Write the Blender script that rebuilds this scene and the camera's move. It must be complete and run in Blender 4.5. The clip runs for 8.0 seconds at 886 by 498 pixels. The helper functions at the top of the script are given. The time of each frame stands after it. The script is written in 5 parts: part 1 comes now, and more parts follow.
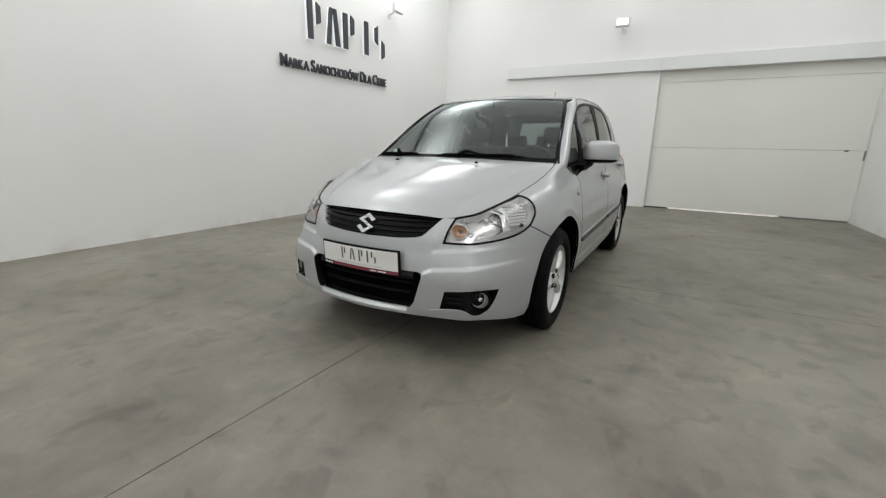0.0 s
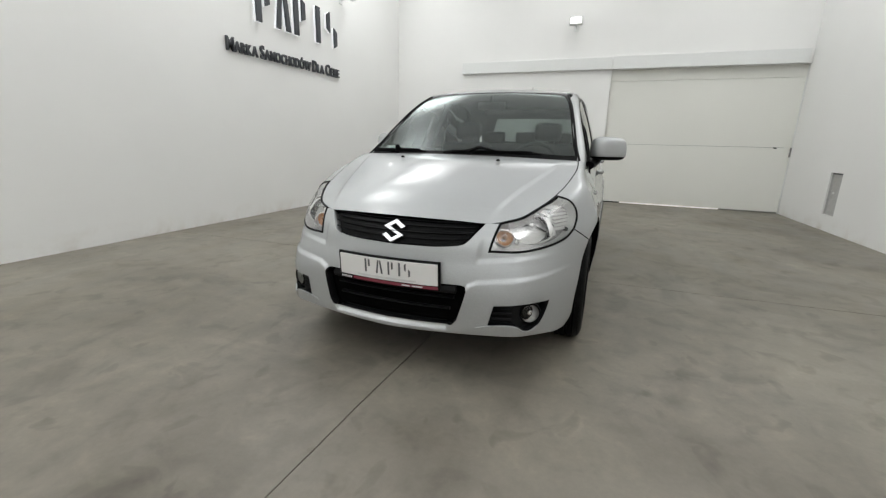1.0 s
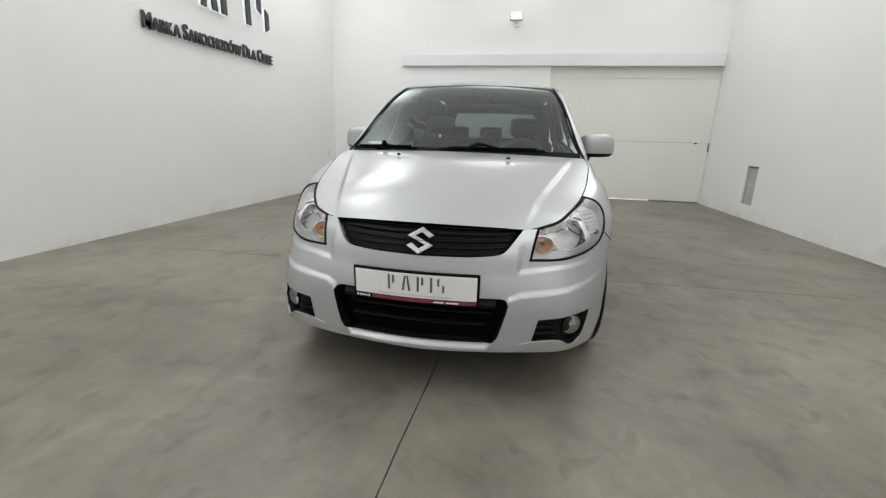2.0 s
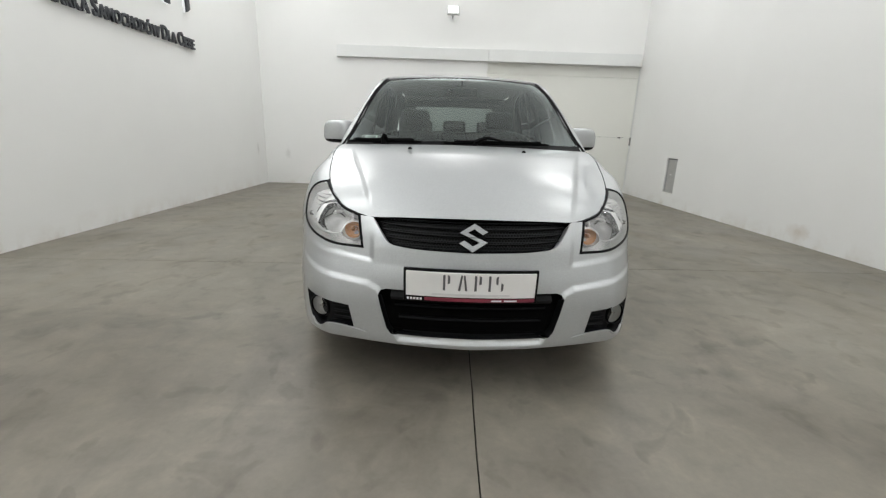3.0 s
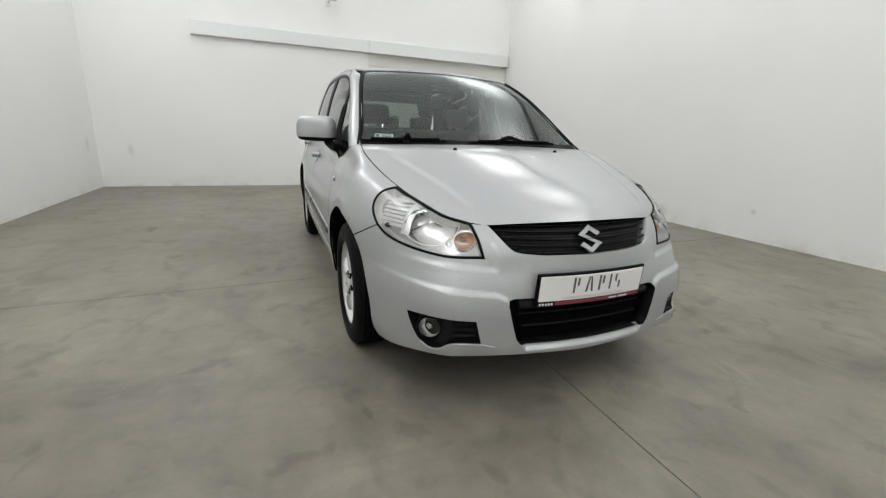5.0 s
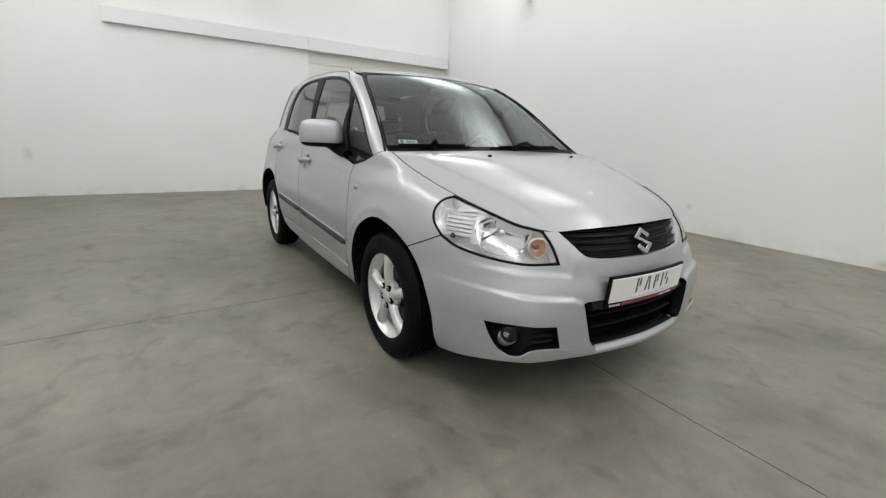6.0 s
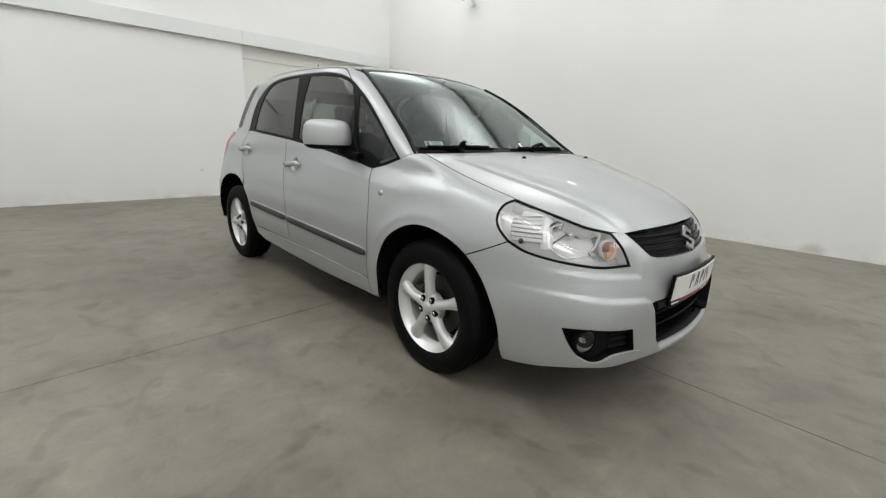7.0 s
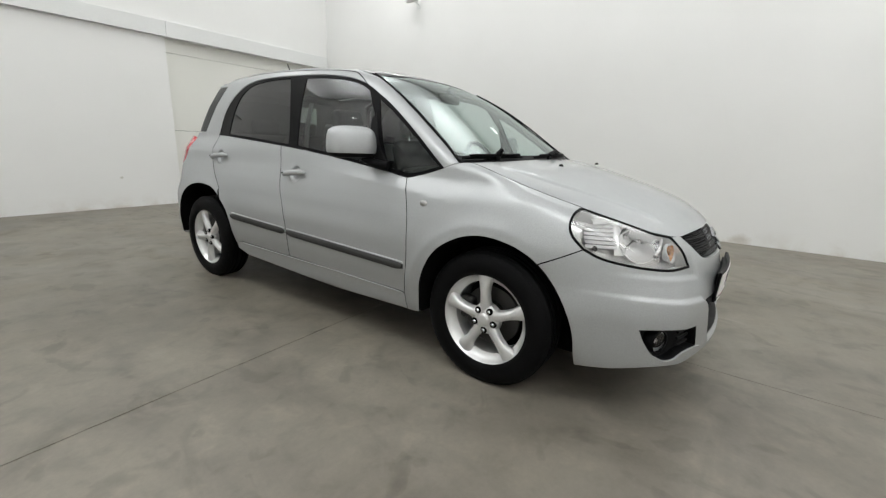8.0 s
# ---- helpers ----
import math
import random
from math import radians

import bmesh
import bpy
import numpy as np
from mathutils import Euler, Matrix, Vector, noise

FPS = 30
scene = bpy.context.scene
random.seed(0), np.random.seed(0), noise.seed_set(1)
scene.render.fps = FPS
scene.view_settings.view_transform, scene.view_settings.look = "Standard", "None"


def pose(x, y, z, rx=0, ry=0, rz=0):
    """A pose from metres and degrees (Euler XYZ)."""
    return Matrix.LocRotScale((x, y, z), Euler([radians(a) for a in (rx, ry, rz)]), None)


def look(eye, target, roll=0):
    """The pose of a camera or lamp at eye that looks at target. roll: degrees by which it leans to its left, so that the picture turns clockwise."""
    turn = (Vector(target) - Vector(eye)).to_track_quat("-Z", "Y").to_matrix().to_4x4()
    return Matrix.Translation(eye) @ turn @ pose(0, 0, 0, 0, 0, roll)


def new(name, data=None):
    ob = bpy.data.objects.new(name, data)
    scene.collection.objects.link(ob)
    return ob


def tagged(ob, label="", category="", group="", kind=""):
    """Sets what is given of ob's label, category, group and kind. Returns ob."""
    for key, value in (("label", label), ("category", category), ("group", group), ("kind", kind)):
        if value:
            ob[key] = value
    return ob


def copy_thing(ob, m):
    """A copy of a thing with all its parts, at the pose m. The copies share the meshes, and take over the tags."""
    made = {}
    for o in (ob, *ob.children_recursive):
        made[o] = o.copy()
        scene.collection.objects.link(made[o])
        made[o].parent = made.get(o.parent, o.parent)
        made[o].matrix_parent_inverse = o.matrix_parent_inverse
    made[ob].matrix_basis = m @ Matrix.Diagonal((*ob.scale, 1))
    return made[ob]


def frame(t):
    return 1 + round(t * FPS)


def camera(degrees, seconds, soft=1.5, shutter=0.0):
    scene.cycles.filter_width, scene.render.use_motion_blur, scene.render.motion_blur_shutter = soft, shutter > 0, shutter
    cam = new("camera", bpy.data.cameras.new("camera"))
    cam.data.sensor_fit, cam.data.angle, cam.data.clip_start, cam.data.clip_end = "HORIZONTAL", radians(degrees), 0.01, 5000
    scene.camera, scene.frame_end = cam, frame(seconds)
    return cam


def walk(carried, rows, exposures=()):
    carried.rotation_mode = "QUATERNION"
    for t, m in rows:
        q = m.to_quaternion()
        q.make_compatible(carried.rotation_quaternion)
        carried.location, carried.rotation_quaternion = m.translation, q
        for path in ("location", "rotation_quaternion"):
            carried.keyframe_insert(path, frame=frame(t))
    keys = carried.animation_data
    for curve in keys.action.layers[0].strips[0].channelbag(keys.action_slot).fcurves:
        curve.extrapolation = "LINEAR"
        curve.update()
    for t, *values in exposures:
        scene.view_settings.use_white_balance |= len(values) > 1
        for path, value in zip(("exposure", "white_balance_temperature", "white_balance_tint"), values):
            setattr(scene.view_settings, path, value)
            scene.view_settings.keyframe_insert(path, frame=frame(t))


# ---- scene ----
cam = camera(92.8, 8.0, soft=1.3)
PATH = [
    (0, (1.452, -2.501, 1.089), (0.487, -0.815, 0.614), 1.2),
    (0.5, (1.163, -2.533, 1.097), (0.324, -0.783, 0.613), 1.4),
    (1, (0.892, -2.489, 1.081), (0.201, -0.676, 0.593), 1.5),
    (1.5, (0.649, -2.42, 1.091), (0.121, -0.555, 0.597), 1.7),
    (3, (-0.137, -2.376, 1.062), (-0.113, -0.444, 0.544), 1.9),
    (3.5, (-0.389, -2.315, 1.068), (-0.176, -0.397, 0.544), 2.0),
    (4, (-0.673, -2.269, 1.073), (-0.279, -0.381, 0.544), 2.0),
    (4.5, (-0.914, -2.182, 1.062), (-0.346, -0.339, 0.533), 2.1),
    (6, (-1.671, -1.785, 1.077), (-0.608, -0.171, 0.563), 2.3),
    (6.5, (-1.87, -1.569, 1.052), (-0.659, -0.058, 0.549), 2.3),
    (7, (-2.036, -1.361, 1.059), (-0.697, 0.039, 0.562), 2.1),
    (7.5, (-2.25, -1.128, 1.082), (-0.788, 0.145, 0.589), 2.0),
    (8, (-2.393, -0.873, 1.07), (-0.808, 0.249, 0.593), 2.1),
]
walk(cam, [(t, look(eye, target, roll)) for t, eye, target, roll in PATH], exposures=[(0, -0.13), (1.5, -0.07), (3.0, 0.0), (6.5, -0.01), (8, 0.0)])

# ---- light: a closed hall lit by wall floodlights and an added glowing sheet overhead ----
world = bpy.data.worlds.new("world")
scene.world = world
world.use_nodes = True
world.node_tree.nodes["Background"].inputs[0].default_value = (0.8, 0.9, 1.0, 1)
world.node_tree.nodes["Background"].inputs[1].default_value = 0.05
CEILING = 4.6
EDGE_POWER, MIDDLE_POWER, END_POWER = 6.6, 0.52, 2.0
LAMP_Y, LAMP_STEP = 4.35, 3.2


# ---- materials ----
def nodes_of(name):
    m = bpy.data.materials.new(name)
    m.use_nodes = True
    t = m.node_tree
    return m, t.nodes, t.links, t.nodes["Principled BSDF"]


def coords(N, L, scale=(1, 1, 1), kind="Object"):
    tc, mp = N.new("ShaderNodeTexCoord"), N.new("ShaderNodeMapping")
    mp.inputs["Scale"].default_value = scale
    L.new(tc.outputs[kind], mp.inputs[0])
    return mp.outputs[0]


def noise_tex(N, L, vec, scale, detail=5, rough=0.55, distort=0.0):
    n = N.new("ShaderNodeTexNoise")
    n.inputs["Scale"].default_value, n.inputs["Detail"].default_value = scale, detail
    n.inputs["Roughness"].default_value, n.inputs["Distortion"].default_value = rough, distort
    L.new(vec, n.inputs["Vector"])
    return n.outputs["Fac"]


def ramp(N, L, fac, stops):
    r = N.new("ShaderNodeValToRGB")
    while len(r.color_ramp.elements) < len(stops):
        r.color_ramp.elements.new(0.5)
    for e, (p, c) in zip(r.color_ramp.elements, stops):
        e.position = p
        e.color = (*c, 1) if len(c) == 3 else c
    L.new(fac, r.inputs[0])
    return r.outputs[0]


def mixed(N, L, fac, a, b, mode="MIX"):
    m = N.new("ShaderNodeMix")
    m.data_type, m.blend_type = "RGBA", mode
    for sock, v in ((m.inputs[0], fac), (m.inputs[6], a), (m.inputs[7], b)):
        if isinstance(v, (int, float)):
            sock.default_value = v
        elif isinstance(v, tuple):
            sock.default_value = (*v, 1)
        else:
            L.new(v, sock)
    return m.outputs[2]


def bumped(N, L, bsdf, height, strength=0.2, distance=0.01):
    b = N.new("ShaderNodeBump")
    b.inputs["Strength"].default_value, b.inputs["Distance"].default_value = strength, distance
    L.new(height, b.inputs["Height"])
    L.new(b.outputs[0], bsdf.inputs["Normal"])


def plain(name, color, rough=0.5, metal=0.0, coat=0.0, vary=0.12, scale=30.0, bump=0.0, spec=0.5):
    """A surface with fine unevenness of colour and gloss."""
    m, N, L, b = nodes_of(name)
    v = coords(N, L)
    n = noise_tex(N, L, v, scale, 6)
    big = noise_tex(N, L, v, scale * 0.12, 3)
    lo, hi = tuple(c * (1 - vary) for c in color), tuple(min(1, c * (1 + vary)) for c in color)
    col = ramp(N, L, n, [(0.3, lo), (0.7, hi)])
    col = mixed(N, L, 0.35, col, ramp(N, L, big, [(0.35, lo), (0.65, hi)]))
    L.new(col, b.inputs["Base Color"])
    L.new(ramp(N, L, big, [(0.3, (rough * 0.85,) * 3), (0.7, (min(1, rough * 1.15),) * 3)]), b.inputs["Roughness"])
    b.inputs["Metallic"].default_value, b.inputs["Coat Weight"].default_value = metal, coat
    b.inputs["Specular IOR Level"].default_value = spec
    b.inputs["Coat Roughness"].default_value = 0.04
    if bump:
        bumped(N, L, b, n, bump, 0.004)
    return m


def car_paint():
    m, N, L, b = nodes_of("silver_metallic_paint")
    v = coords(N, L)
    flake = N.new("ShaderNodeTexVoronoi")
    flake.inputs["Scale"].default_value = 900
    L.new(v, flake.inputs["Vector"])
    col = ramp(N, L, flake.outputs["Distance"], [(0.0, (0.470, 0.484, 0.489)), (1.0, (0.388, 0.400, 0.404))])
    dust_haze = noise_tex(N, L, v, 7, 6, 0.6)
    grain = noise_tex(N, L, v, 240, 3, 0.7)
    col = mixed(N, L, 1.0, col, ramp(N, L, grain, [(0.30, (0.90, 0.90, 0.90)), (0.70, (1.10, 1.10, 1.10))]), "MULTIPLY")
    L.new(mixed(N, L, ramp(N, L, dust_haze, [(0.5, (0, 0, 0)), (0.8, (0.12, 0.12, 0.12))]), col, (0.46, 0.45, 0.43)), b.inputs["Base Color"])
    b.inputs["Metallic"].default_value = 0.68
    b.inputs["Specular Tint"].default_value = (0.42, 0.43, 0.44, 1)
    L.new(ramp(N, L, dust_haze, [(0.3, (0.50,) * 3), (0.7, (0.56,) * 3)]), b.inputs["Roughness"])
    b.inputs["Coat Weight"].default_value, b.inputs["Coat Roughness"].default_value = 0.85, 0.03
    return m


def glass(name, tint, rough=0.0, ior=1.52, sheen=(1, 1, 1), dust_haze=0.0, film_tone=(0.62, 0.68, 0.66)):
    """Thin window glass: a tinted clear sheet with a mirror-like face whose gloss grows towards grazing views."""
    m, N, L, b = nodes_of(name)
    N.remove(b)
    clear, gloss, mix, fr = (N.new("ShaderNodeBsdf" + k) if k in ("Transparent", "Glossy") else N.new("ShaderNode" + k) for k in ("Transparent", "Glossy", "MixShader", "Fresnel"))
    clear.inputs[0].default_value = (*tint, 1)
    gloss.inputs["Roughness"].default_value = rough
    gloss.inputs["Color"].default_value = (*sheen, 1)
    fr.inputs["IOR"].default_value = ior
    L.new(fr.outputs[0], mix.inputs[0])
    L.new(clear.outputs[0], mix.inputs[1])
    L.new(gloss.outputs[0], mix.inputs[2])
    last = mix
    # a faint diffuse veil stands in for reflected haze as well as dust
    if dust_haze:
        film, last = N.new("ShaderNodeBsdfDiffuse"), N.new("ShaderNodeMixShader")
        film.inputs[0].default_value = (*film_tone, 1)
        spread = noise_tex(N, L, coords(N, L), 3.0, 5)
        L.new(ramp(N, L, spread, [(0.3, (dust_haze * 0.6,) * 3), (0.7, (dust_haze * 1.4,) * 3)]), last.inputs[0])
        L.new(mix.outputs[0], last.inputs[1])
        L.new(film.outputs[0], last.inputs[2])
    L.new(last.outputs[0], N["Material Output"].inputs[0])
    return m


def glow(name, color, strength):
    m, N, L, b = nodes_of(name)
    b.inputs["Base Color"].default_value = (0.8, 0.8, 0.8, 1)
    b.inputs["Emission Color"].default_value, b.inputs["Emission Strength"].default_value = (*color, 1), strength
    return m


def ceiling_glow():
    """An added glowing sheet: lamp pools beside the walls painted into its emission, dim in the middle."""
    m, N, L, b = nodes_of("ceiling_fill_glow")
    tc, sep = N.new("ShaderNodeTexCoord"), N.new("ShaderNodeSeparateXYZ")
    L.new(tc.outputs["Object"], sep.inputs[0])
    x, y = sep.outputs["X"], sep.outputs["Y"]

    def calc(op, *values):
        n = N.new("ShaderNodeMath")
        n.operation = op
        for sock, v in zip(n.inputs, values):
            if isinstance(v, (int, float)):
                sock.default_value = v
            else:
                L.new(v, sock)
        return n.outputs[0]

    def eased(value, *limits):
        n = N.new("ShaderNodeMapRange")
        n.interpolation_type = "SMOOTHSTEP"
        L.new(value, n.inputs["Value"])
        for k, v in zip(("From Min", "From Max", "To Min", "To Max"), limits):
            n.inputs[k].default_value = v
        return n.outputs[0]

    side = calc("ABSOLUTE", x)
    row = calc("MULTIPLY", eased(side, 1.7, 2.9, 0.0, 1.0), eased(side, 2.95, 3.65, 1.0, 0.18))
    pools = calc("MULTIPLY_ADD", calc("COSINE", calc("MULTIPLY", calc("SUBTRACT", y, LAMP_Y), 2 * math.pi / LAMP_STEP)), 0.42, 0.58)
    row = calc("MULTIPLY", calc("MULTIPLY", row, pools), eased(x, -3.0, 3.5, EDGE_POWER, EDGE_POWER * 0.70))
    row = calc("MULTIPLY", row, eased(y, -5.0, 1.0, 1.45, 1.0))
    off = calc("SQRT", calc("ADD", calc("POWER", x, 2.0), calc("POWER", calc("SUBTRACT", y, 5.7), 2.0)))
    end = eased(off, 0.2, 1.4, END_POWER, 0.0)
    L.new(calc("ADD", calc("ADD", row, end), MIDDLE_POWER), b.inputs["Emission Strength"])
    b.inputs["Emission Color"].default_value = (0.985, 1.0, 1.0, 1)
    b.inputs["Base Color"].default_value = (0.8, 0.8, 0.8, 1)
    return m


def concrete():
    m, N, L, b = nodes_of("power_floated_concrete")
    v = coords(N, L)
    swirl = coords(N, L, (1.0, 0.55, 1.0))
    cloud = noise_tex(N, L, v, 0.75, 6, 0.55, 0.6)
    sweep = noise_tex(N, L, swirl, 2.1, 4, 0.52, 0.9)
    fine = noise_tex(N, L, v, 45, 8, 0.7)
    smear = noise_tex(N, L, coords(N, L, (0.6, 1.5, 1.0)), 1.3, 4, 0.5, 0.8)
    col = ramp(N, L, cloud, [(0.30, (0.140, 0.126, 0.101)), (0.5, (0.187, 0.170, 0.141)), (0.70, (0.216, 0.198, 0.167))])
    col = mixed(N, L, 0.62, col, ramp(N, L, sweep, [(0.33, (0.68, 0.675, 0.66)), (0.44, (0.90, 0.898, 0.89)), (0.53, (1.03, 1.03, 1.02)), (0.66, (1.15, 1.145, 1.13))]), "MULTIPLY")
    col = mixed(N, L, 0.7, col, ramp(N, L, smear, [(0.28, (0.70, 0.70, 0.71)), (0.40, (0.98, 0.98, 0.98)), (0.66, (1.0, 1.0, 1.0)), (0.74, (1.13, 1.12, 1.10))]), "MULTIPLY")
    col = mixed(N, L, 0.5, col, ramp(N, L, fine, [(0.3, (0.86, 0.86, 0.86)), (0.7, (1.1, 1.1, 1.1))]), "MULTIPLY")
    blot = noise_tex(N, L, coords(N, L, (1.0, 0.8, 1.0)), 2.9, 4.5, 0.52, 0.8)
    col = mixed(N, L, 0.70, col, ramp(N, L, blot, [(0.33, (0.68, 0.675, 0.665)), (0.42, (0.91, 0.91, 0.905)), (0.50, (1.0, 1.0, 1.0)), (0.60, (1.03, 1.03, 1.02)), (0.68, (1.17, 1.165, 1.15))]), "MULTIPLY")
    mottle = noise_tex(N, L, v, 7.0, 4, 0.55, 0.5)
    col = mixed(N, L, 0.8, col, ramp(N, L, mottle, [(0.32, (0.82, 0.82, 0.82)), (0.46, (0.98, 0.98, 0.98)), (0.56, (1.0, 1.0, 1.0)), (0.70, (1.14, 1.135, 1.12))]), "MULTIPLY")
    # a few darker tread and damp marks with fairly crisp outlines
    damp = noise_tex(N, L, coords(N, L, (1.25, 1.0, 1.0)), 4.3, 3, 0.45, 0.6)
    col = mixed(N, L, 0.70, col, ramp(N, L, damp, [(0.30, (0.70, 0.695, 0.69)), (0.36, (0.84, 0.835, 0.83)), (0.39, (1.0, 1.0, 1.0))]), "MULTIPLY")
    spots = N.new("ShaderNodeTexVoronoi")
    spots.inputs["Scale"].default_value = 1.6
    L.new(v, spots.inputs["Vector"])
    col = mixed(N, L, ramp(N, L, spots.outputs["Distance"], [(0.015, (0.55, 0.55, 0.55)), (0.05, (0, 0, 0))]), col, (0.12, 0.11, 0.10))
    L.new(col, b.inputs["Base Color"])
    L.new(ramp(N, L, sweep, [(0.3, (0.36,) * 3), (0.7, (0.52,) * 3)]), b.inputs["Roughness"])
    b.inputs["Specular IOR Level"].default_value = 0.35
    bumped(N, L, b, fine, 0.06, 0.003)
    return m


def wall_paint(name, color, dirt=0.5, marks=()):
    """Rolled white paint, with rubbed and dirty places near the floor."""
    m, N, L, b = nodes_of(name)
    v = coords(N, L)
    roll = noise_tex(N, L, v, 160, 4, 0.6)
    broad = noise_tex(N, L, v, 0.9, 4, 0.5)
    patch = noise_tex(N, L, v, 3.2, 7, 0.65, 0.5)
    col = ramp(N, L, broad, [(0.3, tuple(c * 0.965 for c in color)), (0.7, color)])
    sep = N.new("ShaderNodeSeparateXYZ")
    L.new(v, sep.inputs[0])
    low = ramp(N, L, sep.outputs["Z"], [(0.0, (1, 1, 1)), (0.05, (0.45, 0.45, 0.45)), (0.22, (0.0, 0.0, 0.0))])
    soil = mixed(N, L, 1.0, low, ramp(N, L, patch, [(0.45, (0, 0, 0)), (0.68, (dirt, dirt, dirt))]), "MULTIPLY")
    col = mixed(N, L, soil, col, (0.50, 0.44, 0.36))
    for (x, y, z), reach, tall, tone, amount in marks:
        # a rubbed mark of its own shape
        off, size, dist = (N.new("ShaderNodeVectorMath") for _ in range(3))
        size.operation, dist.operation, off.operation = "MULTIPLY", "LENGTH", "SUBTRACT"
        off.inputs[1].default_value, size.inputs[1].default_value = (x, y, z), (1 / reach, 1 / reach, 1 / (reach * tall))
        L.new(v, off.inputs[0]), L.new(off.outputs[0], size.inputs[0]), L.new(size.outputs[0], dist.inputs[0])
        edge = N.new("ShaderNodeMath")
        edge.operation = "ADD"
        rag = noise_tex(N, L, v, 1.2 / reach, 6, 0.7)
        L.new(dist.outputs["Value"], edge.inputs[0]), L.new(rag, edge.inputs[1])
        col = mixed(N, L, ramp(N, L, edge.outputs[0], [(0.55, (amount,) * 3), (1.0, (0, 0, 0))]), col, tone)
    L.new(col, b.inputs["Base Color"])
    b.inputs["Roughness"].default_value = 0.55
    b.inputs["Specular IOR Level"].default_value = 0.3
    bumped(N, L, b, roll, 0.08, 0.002)
    return m


PAINT = car_paint()
GLASS = glass("clear_green_tinted_glass", (0.72, 0.80, 0.775), ior=1.52, sheen=(0.92, 1.0, 0.985), dust_haze=0.012)
SIDEGLASS = glass("clear_side_glass", (0.70, 0.77, 0.75), ior=1.50, dust_haze=0.008)
REARGLASS = glass("grey_tinted_rear_glass", (0.24, 0.27, 0.26), ior=1.50)
PRIVACY = glass("dark_tinted_glass", (0.07, 0.08, 0.08), ior=1.50)
LENS = glass("clear_lamp_lens", (0.97, 0.97, 0.965), ior=1.50, dust_haze=0.012, film_tone=(0.86, 0.86, 0.85))
FOGLENS = glass("clear_fog_lamp_glass", (0.93, 0.94, 0.94))
CHROME = plain("bright_chrome", (0.86, 0.86, 0.86), 0.08, 1.0, vary=0.03)
DARK_CHROME = plain("reflector_chrome", (0.30, 0.31, 0.31), 0.12, 1.0, vary=0.03)
LAMP_BACK = plain("lamp_back_chrome", (0.68, 0.68, 0.68), 0.18, 0.5, vary=0.03)
LAMP_CHROME = plain("vacuum_chrome", (0.95, 0.95, 0.95), 0.22, 0.30, vary=0.02)
ALLOY = plain("silver_painted_alloy", (0.62, 0.62, 0.615), 0.36, 0.50, 0.4, 0.05)
BLACK = plain("black_grained_plastic", (0.013, 0.013, 0.0135), 0.6, bump=0.1, scale=220, spec=0.08)
SATIN = plain("satin_black_trim", (0.0045, 0.0045, 0.005), 0.42, spec=0.06)
RUBBER = plain("tyre_rubber", (0.0042, 0.0042, 0.0045), 0.55, scale=60, bump=0.15, spec=0.07)
DARK = plain("dark_underseal", (0.005, 0.005, 0.005), 0.95, spec=0.0)
CLOTH = plain("charcoal_seat_cloth", (0.014, 0.0145, 0.016), 0.95, scale=260, bump=0.3)
TRIM = plain("grey_cabin_plastic", (0.035, 0.036, 0.037), 0.7, scale=200, bump=0.15)
LINER = plain("grey_headlining", (0.11, 0.11, 0.108), 0.95, scale=150, bump=0.1)
GREYBELT = plain("grey_belt_webbing", (0.20, 0.20, 0.195), 0.8, scale=300, bump=0.2)
GREYTRIM = plain("grey_rubbing_strip", (0.038, 0.038, 0.037), 0.55, scale=80, spec=0.25)
AMBER = plain("amber_bulb_cover", (0.64, 0.34, 0.17), 0.25, 0.0, 0.6)
RED = plain("red_tail_lens", (0.45, 0.03, 0.04), 0.15, 0.0, 0.8)
STEEL = plain("brake_steel", (0.07, 0.068, 0.066), 0.5, 0.8)
MESHGREY = plain("grille_mesh_plastic", (0.009, 0.0095, 0.0105), 0.45, spec=0.18)
WHITE = plain("white_plate_face", (0.74, 0.73, 0.72), 0.35, vary=0.02)
MAROON = plain("maroon_strip", (0.20, 0.025, 0.045), 0.4)
INK = plain("dark_grey_print", (0.10, 0.10, 0.105), 0.5)
WHITEINK = plain("white_print", (0.75, 0.75, 0.75), 0.5)
LETTER = plain("dark_graphite_letter", (0.035, 0.038, 0.045), 0.45)
CONCRETE = concrete()
WALL = wall_paint("white_wall_paint", (0.80, 0.80, 0.785), 0.6, [
    ((-0.05, 6.62, 0.44), 0.06, 0.8, (0.42, 0.41, 0.33), 0.8), ((-3.30, 6.62, 0.62), 0.14, 2.0, (0.55, 0.54, 0.52), 0.5), ((-3.76, 6.25, 0.70), 0.12, 2.4, (0.50, 0.49, 0.47), 0.5),
    ((3.955, 1.02, 0.33), 0.10, 0.8, (0.52, 0.50, 0.49), 0.6), ((3.92, 2.25, 0.14), 0.35, 0.7, (0.52, 0.45, 0.37), 0.6), ((4.01, -0.9, 0.05), 0.30, 0.5, (0.45, 0.41, 0.35), 0.6)])
DOORWHITE = wall_paint("off_white_door_paint", (0.735, 0.735, 0.69), 0.35)
BOXWHITE = plain("white_powder_coat", (0.72, 0.73, 0.72), 0.4, vary=0.02)
VENTGREY = plain("galvanised_vent", (0.46, 0.46, 0.45), 0.5, 0.25)
CEILPAINT = plain("white_ceiling_paint", (0.78, 0.78, 0.77), 0.8, vary=0.03)
FILL_GLOW = ceiling_glow()
FLOOD_GLOW = glow("lit_floodlight_glass", (1.0, 0.99, 0.97), 6.5)
HALO_GLOW = glow("lit_letter_edge", (0.93, 0.97, 1.0), 0.55)
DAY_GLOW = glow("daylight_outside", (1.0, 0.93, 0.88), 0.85)


